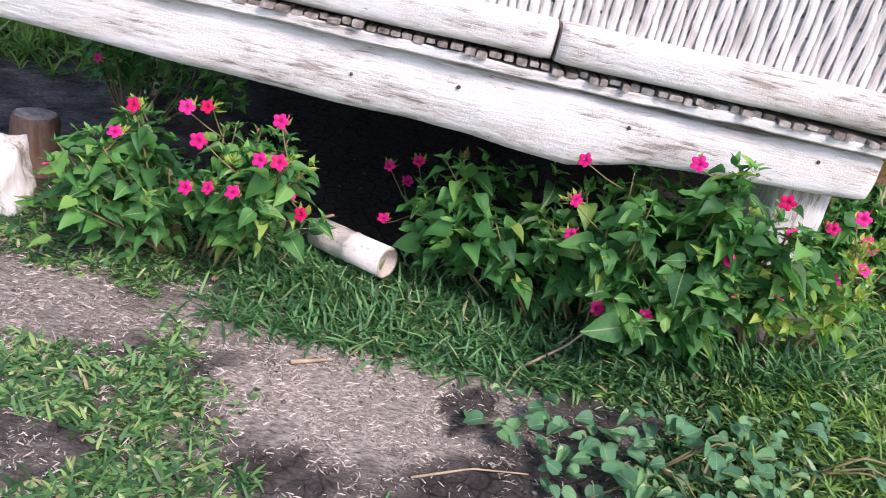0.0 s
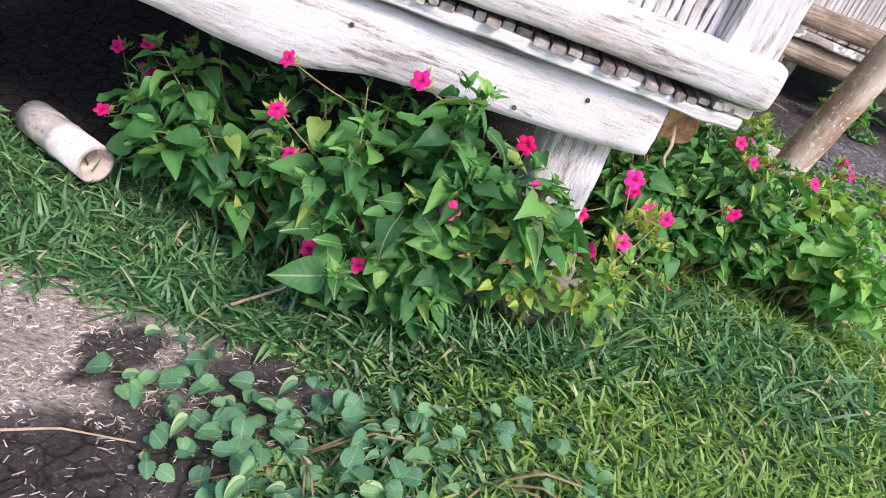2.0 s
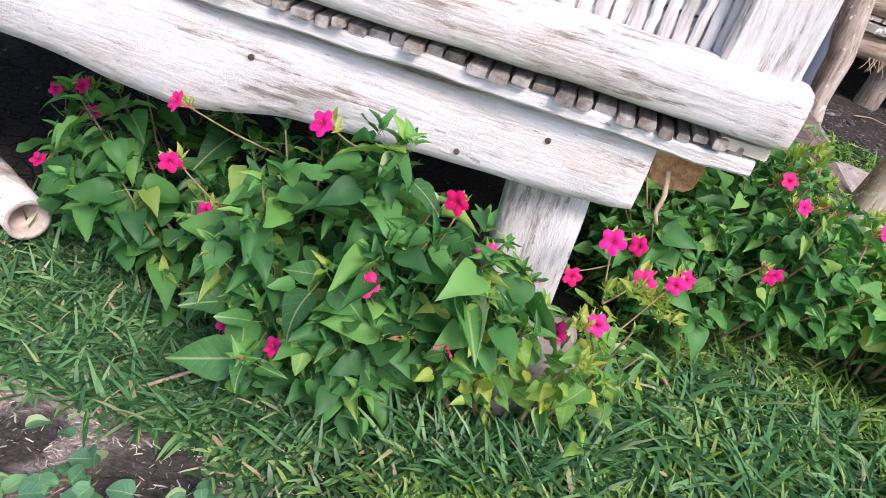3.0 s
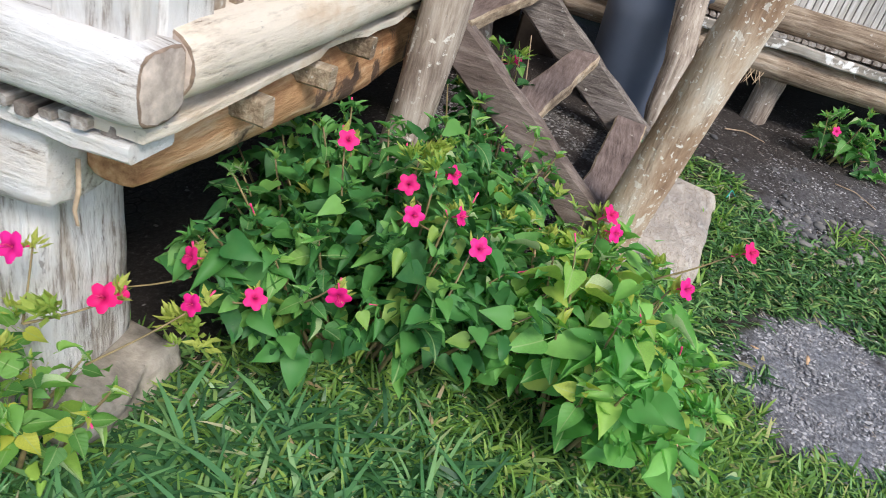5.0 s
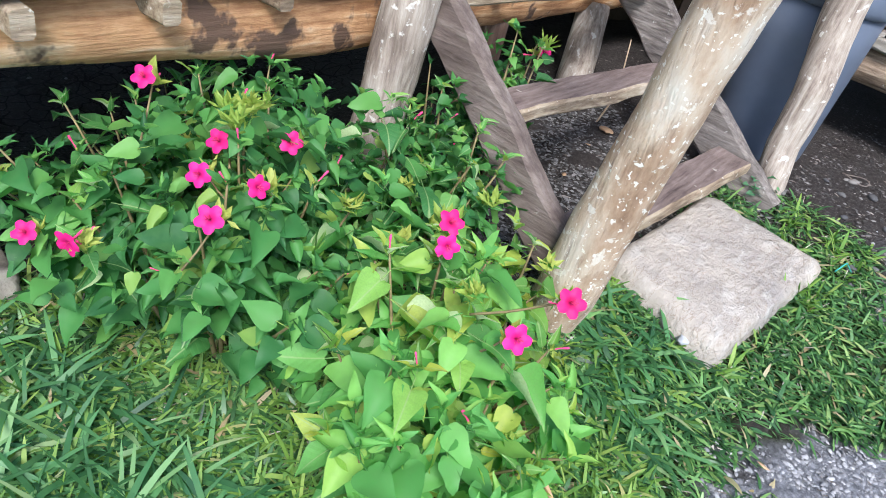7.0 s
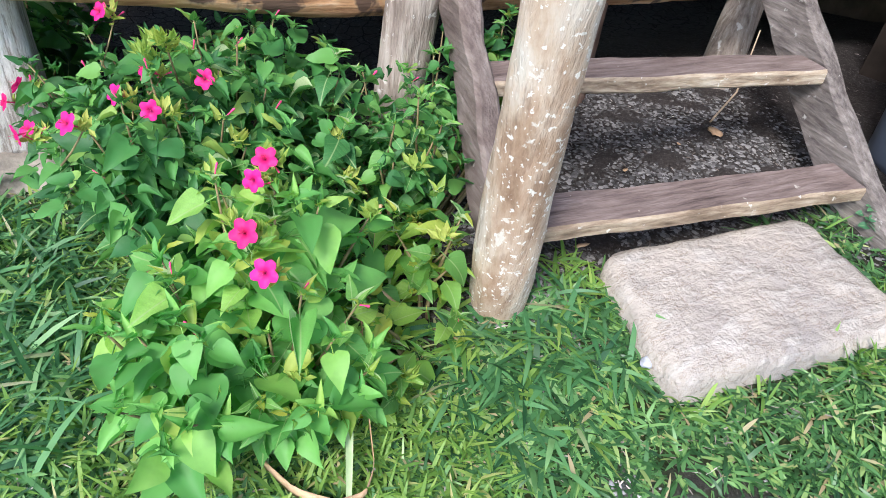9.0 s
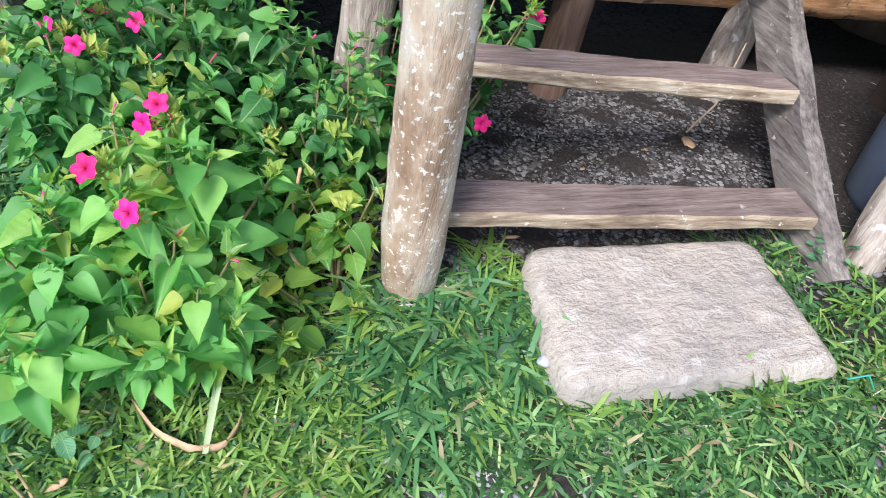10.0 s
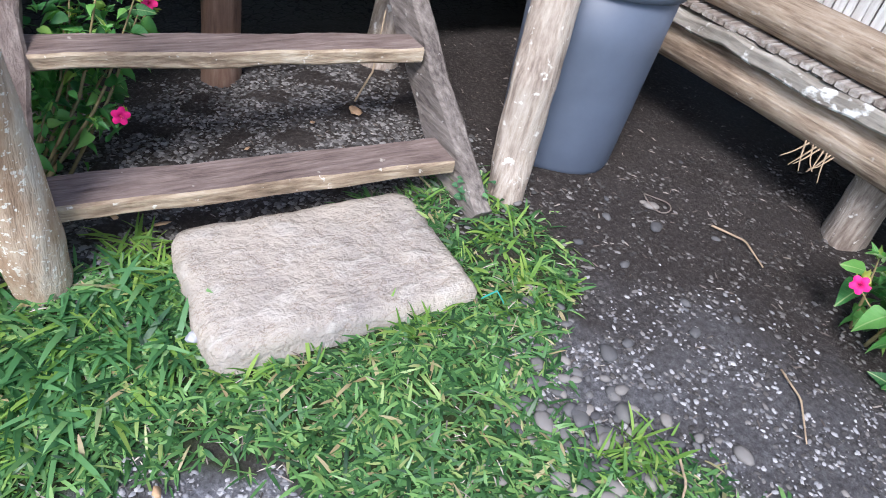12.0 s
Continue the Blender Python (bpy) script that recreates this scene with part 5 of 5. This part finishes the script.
SIZES = (0.035, 0.105, 0.065)
FL1 = [(-0.685, 1.955, 0.655), (-0.626, 1.955, 0.669), (-0.605, 1.84, 0.606), (-0.432, 1.84, 0.589), (-0.415, 1.955, 0.674), (-0.502, 1.85, 0.472), (-0.889, 1.95, 0.536), (-0.849, 1.98, 0.618), (-0.38, 1.845, 0.592), (-0.637, 1.85, 0.455), (-0.573, 1.85, 0.469), (-0.323, 1.95, 0.404), (-0.363, 1.98, 0.457)]
bush((-0.75, 2.2), [(-0.75, 2.08, 0.38, 0.36, 0.24, 0.24), (-0.45, 2.03, 0.43, 0.18, 0.18, 0.2), (-0.95, 2.02, 0.32, 0.22, 0.18, 0.2)], 62, SIZES, LEAVES_A,
     FL1, "leafy bush with magenta four o'clock flowers beneath the beam", 61, buds=18, clusters=16)
bush((0.7, 2.2), [(0.75, 2.1, 0.46, 0.36, 0.2, 0.26), (0.25, 2.28, 0.38, 0.3, 0.24, 0.26), (0.85, 1.98, 0.58, 0.27, 0.12, 0.2), (1.08, 1.95, 0.52, 0.2, 0.1, 0.18), (0.93, 1.93, 0.74, 0.13, 0.06, 0.12), (0.8, 1.9, 0.34, 0.22, 0.1, 0.12), (1.02, 1.93, 0.72, 0.13, 0.07, 0.13)], 102, (0.042, 0.135, 0.075), LEAVES_A,
     [(0.623, 1.94, 0.314), (0.911, 1.85, 0.593), (0.752, 1.88, 0.352), (0.758, 1.93, 0.824), (0.464, 1.96, 0.634), (0.5, 2.05, 0.49), (0.732, 1.97, 0.407), (0.46, 1.98, 0.75), (1.02, 1.9, 0.78), (-0.02, 2.37, 0.51), (-0.05, 2.45, 0.4), (-0.12, 2.4, 0.46), (-0.1, 2.3, 0.3)],
     "dense four o'clock bush with magenta flowers against the white beam", 62, buds=22, clusters=14)
bush((1.22, 2.02), [(1.2, 1.95, 0.46, 0.17, 0.07, 0.12), (1.34, 1.98, 0.55, 0.13, 0.08, 0.12), (1.1, 1.95, 0.52, 0.12, 0.08, 0.13)], 26, (0.026, 0.07, 0.042), LEAVES_C,
     [(1.095, 1.94, 0.675), (1.322, 1.92, 0.627), (1.264, 1.945, 0.563), (1.397, 2.07, 0.66), (1.301, 2.0, 0.754), (1.486, 2.18, 0.616)],
     "yellowing four o'clock plant in front of the white post", 68, buds=16, clusters=10, dense=0.5, tufts=((1.36, 1.99, 0.68), (1.3, 1.93, 0.6)))
bush((1.68, 2.66), [(1.65, 2.62, 0.6, 0.34, 0.26, 0.2), (1.5, 2.42, 0.52, 0.2, 0.14, 0.16), (1.85, 2.55, 0.62, 0.22, 0.18, 0.18), (1.75, 2.9, 0.62, 0.24, 0.2, 0.22), (1.52, 2.75, 0.64, 0.2, 0.22, 0.18), (1.7, 2.7, 0.76, 0.15, 0.15, 0.12), (1.43, 2.52, 0.58, 0.14, 0.2, 0.18), (1.36, 2.85, 0.56, 0.16, 0.25, 0.2)], 128, (0.034, 0.1, 0.06), LEAVES_A,
     [(1.408, 2.3, 0.617), (1.54, 2.31, 0.571), (1.701, 2.305, 0.65), (1.722, 2.565, 0.782), (1.76, 2.5, 0.753), (1.911, 2.41, 0.782), (1.789, 2.67, 0.787), (1.843, 2.555, 0.757), (1.6, 2.5, 0.86), (1.29, 2.25, 0.516)],
     "broad four o'clock bush with many magenta flowers under the hut's edge", 63, facing=(0.3, -0.75, 0.6), buds=26, clusters=12, dense=1.0, tufts=((1.761, 2.593, 0.842), (1.74, 2.6, 0.82), (1.489, 2.173, 0.538), (1.46, 2.2, 0.56)))
bush((2.2, 2.68), [(2.18, 2.64, 0.55, 0.26, 0.19, 0.2), (2.3, 2.52, 0.5, 0.16, 0.13, 0.15), (2.33, 2.74, 0.46, 0.15, 0.17, 0.17), (2.03, 2.78, 0.63, 0.19, 0.16, 0.17)], 68, (0.042, 0.12, 0.072), LEAVES_B,
     [(2.153, 2.685, 0.776), (2.133, 2.71, 0.802), (2.398, 2.62, 0.86), (2.33, 2.66, 0.72)],
     "sunlit yellow-green four o'clock bush beside the steps", 64, facing=(0.5, -0.5, 0.7), buds=14, clusters=18, dense=0.3)
bush((2.12, 3.05), [(2.2, 2.98, 0.42, 0.13, 0.13, 0.13), (2.1, 3.06, 0.5, 0.11, 0.09, 0.13), (2.27, 2.9, 0.36, 0.1, 0.1, 0.1)], 26, (0.04, 0.11, 0.065), LEAVES_C, [],
     "yellowing four o'clock plant at the foot of the bark post", 69, facing=(0.5, -0.5, 0.7), buds=3, clusters=8, dense=0.25)
bush((1.85, 3.12), [(1.83, 3.08, 0.58, 0.22, 0.15, 0.22), (1.68, 3.36, 0.62, 0.16, 0.18, 0.2), (1.7, 3.52, 0.78, 0.09, 0.13, 0.1)], 60, (0.03, 0.08, 0.052), LEAVES_A,
     [(1.752, 3.6, 0.83), (1.8, 3.5, 0.55)],
     "small-leaved four o'clock plant between hut post and steps", 65, facing=(0.6, -0.3, 0.5), buds=6, clusters=8)
bush((3.2, 5.0), [(3.26, 5.0, 0.6, 0.16, 0.14, 0.16), (3.38, 4.98, 0.53, 0.16, 0.12, 0.14)], 20, (0.05, 0.11, 0.08), LEAVES_A, [(3.15, 4.86, 0.66)], "thin four o'clock plant by the second hut", 66, facing=(0.2, -0.8, 0.5), buds=4, clusters=3, dense=0.4)
bush((-1.5, 3.4), [(-1.5, 3.35, 0.45, 0.2, 0.2, 0.22), (-1.0, 3.3, 0.45, 0.33, 0.2, 0.22)], 30, SIZES, LEAVES_A, [(-1.6, 3.2, 0.5), (-1.55, 3.15, 0.4)], "shaded flower bush under the hut floor", 67, buds=6, clusters=4)


def weed(base, radius, n, size, seed, label):
    """Creeping weed with round leaves close to the soil."""
    rng = random.Random(seed)
    plant = empty("creeping_weed", label, "weed", "creeping weeds")
    for k in range(n):
        a, r = rng.uniform(0, 6.28), math.sqrt(rng.random())
        x, y = base[0] + math.cos(a) * r * radius[0], base[1] + math.sin(a) * r * radius[1]
        p = Vector((x, y, gz(x, y) + rng.uniform(0.02, 0.08)))
        tip = Vector((rng.gauss(0, 1), rng.gauss(0, 1), rng.uniform(-0.3, 0.2)))
        piece("leaf", rng.choice(LEAVES_W), basis(p, tip, (rng.gauss(0, 0.3), rng.gauss(-0.15, 0.3), 1), rng.uniform(*size)), plant)
    for k in range(5):
        a = rng.uniform(0, 6.28)
        e = (base[0] + math.cos(a) * radius[0] * 0.8, base[1] + math.sin(a) * radius[1] * 0.8)
        log("stem", [(*base, gz(*base) + 0.01), ((base[0] + e[0]) / 2, (base[1] + e[1]) / 2, gz(*e) + 0.035), (*e, gz(*e) + 0.02)], [0.004, 0.003, 0.002], STEM, plant, 5, 8, 0.1, k)


weed((0.78, 1.47), (0.33, 0.19), 105, (0.028, 0.058), 71, "creeping weed with round blue-green leaves")
weed((0.42, 1.62), (0.14, 0.1), 22, (0.035, 0.055), 72, "small creeping weed on bare soil")
weed((1.15, 1.45), (0.25, 0.2), 40, (0.025, 0.045), 73, "creeping round-leaved weed in the grass")

# ---- small things ----
def tube(name, a, b, r, mat, inner, label, category):
    """A hollow cut length of bamboo."""
    a, b = Vector(a), Vector(b)
    d = (b - a).normalized()
    s = d.cross(Vector((0, 0, 1))).normalized()
    t = s.cross(d)
    prof = [(0, r), (0.3, r * 1.02), (0.5, r * 0.97), (0.52, r * 1.05), (0.55, r), (1, r * 1.02), (1, r * 0.8), (0.6, r * 0.78), (0.6, 0.001)]
    verts, faces, fm = [], [], []
    n = 22
    for k, (u, rr) in enumerate([(0, 0.001)] + prof):
        for j in range(n):
            q = 2 * math.pi * j / n
            verts.append(a.lerp(b, u) + (s * math.cos(q) + t * math.sin(q)) * rr)
    for k in range(len(prof)):
        for j in range(n):
            q = (j + 1) % n
            faces.append((k * n + j, k * n + q, k * n + n + q, k * n + n + j))
            fm.append(1 if k >= 6 else 0)
    tagged(mesh_object(name, verts, faces, [mat, inner], None, True, fm), label, category)


tube("bamboo_tube", (-0.33, 2.36, 0.165), (-0.05, 2.19, 0.185), 0.056, WHITE_X, CUT, "whitewashed cut bamboo tube lying in the grass", "bamboo tube")
tagged(log("tree_stump", [(-1.48, 2.53, 0.06), (-1.465, 2.53, 0.31)], [0.09, 0.08], BROWN_Z, None, 18, 10, 0.15, 81.0, 1.0, CUT), "rough brown cut stump", "stump")
tagged(rock("painted_stone", (-1.43, 2.22, 0.16), (0.11, 0.1, 0.15), WHITE_Z, None, 4.0, 4, 0.3, 0.4), "white-painted rock beside the stump", "stone")


def dry_ring():
    """A curled dry grass blade lying in a loop."""
    keys = [(2.25, 2.86, 0.22), (2.36, 2.84, 0.1), (2.46, 2.825, 0.035), (2.505, 2.79, 0.03), (2.505, 2.735, 0.03), (2.46, 2.67, 0.03), (2.39, 2.628, 0.04), (2.34, 2.635, 0.075), (2.325, 2.66, 0.11)]
    pts = []
    for k in range(26):
        u = k / 25 * (len(keys) - 1)
        i = min(int(u), len(keys) - 2)
        x, y, h = (keys[i][c] + (keys[i + 1][c] - keys[i][c]) * (u - i) for c in range(3))
        pts.append((x, y, gz(x, y) + h))
    verts, faces = [], []
    for k, (x, y, z) in enumerate(pts):
        w = 0.019 * (1 - 0.5 * abs(k - 13) / 13)
        for dz, dx in ((-w, 0), (0, 0.003), (w, 0), (0, -0.001)):
            verts.append((x + dx, y, z + dz))
    for k in range(25):
        for j in range(4):
            q = (j + 1) % 4
            faces.append((k * 4 + j, k * 4 + q, k * 4 + 4 + q, k * 4 + 4 + j))
    tagged(mesh_object("dry_leaf", verts, faces, DRY_LEAF), "curled dry brown grass blade in a loop", "dry leaf")


dry_ring()


def pebbles():
    rng = random.Random(91)
    spots = [(3.05, 4.12, 0.2, 0.16), (2.8, 4.3, 0.12, 0.1), (3.2, 4.45, 0.3, 0.3), (2.6, 4.7, 0.3, 0.3), (3.3, 4.2, 0.12, 0.1)]
    shapes = [rock("pebble", (0, 0, -5), (1, 0.72, 0.45), PEBBLE, None, s * 3.0, 2, 0.3) for s in range(5)]
    made = 0
    for cx, cy, rx, ry in spots:
        for k in range(130 if rx == 0.2 else 9):
            x, y = cx + rng.gauss(0, rx * 0.55), cy + rng.gauss(0, ry * 0.55)
            s = rng.triangular(0.006, 0.032, 0.011)
            ob = new("pebble", rng.choice(shapes).data)
            ob.matrix_world = Matrix.Translation((x, y, gz(x, y) + s * 0.2)) @ Matrix.Rotation(rng.uniform(0, 6.28), 4, "Z") @ Matrix.Diagonal((s, s, s, 1))
            tagged(ob, "rounded grey river pebble on the soil", "pebble", "river pebbles")
    for s in shapes:
        bpy.data.objects.remove(s)


pebbles()


def twig(pts, r, label, mat=TWIG):
    P = [(x, y, gz(x, y) + h) for x, y, h in pts]
    tagged(log("twig", P, [r, r * 0.6], mat, None, 6, 14, 0.2, pts[0][0] * 7), label, "twig")


twig([(3.2, 4.25, 0.012), (3.27, 4.2, 0.02), (3.33, 4.1, 0.01)], 0.004, "thin curved dry twig on the soil")
twig([(-0.25, 1.72, 0.01), (-0.15, 1.76, 0.016)], 0.008, "short dry stick on straw")
twig([(0.45, 1.9, 0.02), (0.58, 1.96, 0.07), (0.66, 1.98, 0.16)], 0.005, "bare dry stem at the bush's foot")
twig([(1.72, 4.25, 0.01), (1.74, 4.29, 0.12), (1.7, 4.33, 0.3)], 0.004, "dead vine stem leaning on the stringer")
tagged(rock("dry_leaf", (1.78, 4.22, gz(1.78, 4.22) + 0.015), (0.028, 0.02, 0.008), DRY_LEAF, None, 3.0, 2, 0.5), "curled reddish dead leaf", "dry leaf")


def loop_wire():
    """A thin rusty wire loop lying on the soil."""
    verts, faces = [], []
    n, m = 28, 5
    for k in range(n):
        a = 2 * math.pi * k / n
        x, y = 2.55 + 0.05 * math.cos(a), 4.86 + 0.03 * math.sin(a)
        z = gz(x, y) + 0.012 + 0.006 * math.sin(2 * a)
        for j in range(m):
            b = 2 * math.pi * j / m
            verts.append((x + 0.0022 * math.cos(b) * math.cos(a), y + 0.0022 * math.cos(b) * math.sin(a), z + 0.0022 * math.sin(b)))
    for k in range(n):
        for j in range(m):
            p, q = (k + 1) % n, (j + 1) % m
            faces.append((k * m + j, k * m + q, p * m + q, p * m + j))
    tagged(mesh_object("wire_loop", verts, faces, CHAFF), "thin bent wire loop on the soil", "wire")


loop_wire()
TEAL = plain("teal_plastic", (0.03, 0.3, 0.24), 0.4, 0.4, 0.2, 40.0, 0.0)
FOIL = plain("white_plastic", (0.4, 0.41, 0.44), 0.4, 0.4, 0.25, 40.0, 0.3)
tagged(log("string_scrap", [(2.66, 4.11, gz(2.66, 4.11) + 0.05), (2.675, 4.14, gz(2.67, 4.14) + 0.075), (2.7, 4.15, gz(2.7, 4.15) + 0.05)], [0.003, 0.002], TEAL, None, 6, 10, 0.2, 3.0), "teal plastic string scrap in the grass", "string")
tagged(rock("plastic_scrap", (2.45, 3.47, gz(2.45, 3.47) + 0.035), (0.018, 0.014, 0.01), FOIL, None, 6.0, 2, 0.7), "crumpled white plastic scrap beside the slab", "plastic scrap")
twig([(2.36, 2.85, 0.0), (2.34, 2.84, 0.06), (2.28, 2.85, 0.14)], 0.007, "dry brown stem under the bush", DRY_LEAF)
twig([(3.18, 4.62, 0.01), (3.26, 4.58, 0.015), (3.34, 4.5, 0.008)], 0.0035, "thin curved dry twig on the soil")
for k in range(9):
    a = random.Random(k).uniform(-0.06, 0.06)
    tagged(log("plant_fibre", [(2.71 + 0.012 * k, 5.215, 0.755), (2.71 + 0.012 * k + a * 0.5, 5.19, 0.715), (2.71 + 0.012 * k + a, 5.175, 0.68 + 0.01 * (k % 3))], [0.003, 0.0015], TWIG, None, 5, 7, 0.2, k * 2.0), "frayed dry fibre hanging from the log", "fibre", "frayed fibres")
weed((2.33, 4.31), (0.06, 0.05), 26, (0.018, 0.035), 74, "small yellow-green weed by the post")
weed((2.6, 2.5), (0.25, 0.14), 40, (0.02, 0.04), 75, "low round-leaved weed in the lawn")
rng = random.Random(95)
for k in range(26):
    x, y = rng.uniform(1.6, 3.3), rng.uniform(1.2, 4.2)
    if 2.15 < x < 2.7 and 3.4 < y < 4.25:
        continue
    ob = rock("dead_leaf", (x, y, gz(x, y) + rng.uniform(0.02, 0.04)), (rng.uniform(0.012, 0.026), rng.uniform(0.007, 0.012), 0.003), DRY_LEAF, None, k * 2.0, 1, 0.5)
    ob.rotation_euler = (rng.uniform(-0.4, 0.4), rng.uniform(-0.4, 0.4), rng.uniform(0, 6.28))
    tagged(ob, "small brown dead leaf in the grass", "dead leaf", "dead leaves")
tagged(log("bark_strip", [(1.352, 2.075, 0.885), (1.362, 2.062, 0.84), (1.358, 2.058, 0.81), (1.368, 2.052, 0.79)], [0.005, 0.003], TWIG, None, 6, 10, 0.3, 9.0, 0.5), "dry bark strip hanging from the beam's end", "bark strip")
twig([(1.98, 2.86, 0.12), (2.08, 2.93, 0.15), (2.17, 2.98, 0.13)], 0.006, "bare brown stem lying among the leaves", DRY_LEAF)
twig([(2.2, 2.8, 0.02), (2.27, 2.88, 0.06), (2.33, 2.9, 0.16)], 0.006, "bare brown stem lying among the leaves", DRY_LEAF)
twig([(2.05, 2.98, 0.0), (2.03, 2.97, 0.14), (2.0, 2.99, 0.27)], 0.007, "bare brown stem standing among the leaves", DRY_LEAF)
twig([(0.15, 1.35, 0.01), (0.3, 1.42, 0.018), (0.45, 1.44, 0.012)], 0.0035, "thin dry twig on cracked soil")
twig([(2.7, 4.95, 0.01), (2.8, 4.98, 0.016), (2.9, 4.94, 0.008)], 0.004, "thin dry twig on the soil")


def green_blade():
    """One broad pale grass blade that leans across the dry loop."""
    verts, faces = [], []
    for k in range(9):
        u = k / 8
        x, y = 2.34 + 0.175 * u, 2.81 - 0.055 * u
        w = 0.008 * (1 - 0.75 * abs(u - 0.4) ** 1.5)
        z = gz(x, y) + 0.12 - 0.085 * u + 0.02 * math.sin(3.1 * u)
        verts += [(x, y - w, z), (x, y, z - 0.003), (x, y + w, z)]
        if k:
            a = 3 * k
            faces += [(a - 3, a - 2, a + 1, a), (a - 2, a - 1, a + 2, a + 1)]
    tagged(mesh_object("grass_blade", verts, faces, RIM), "broad pale green grass blade across the dry loop", "grass blade")


green_blade()
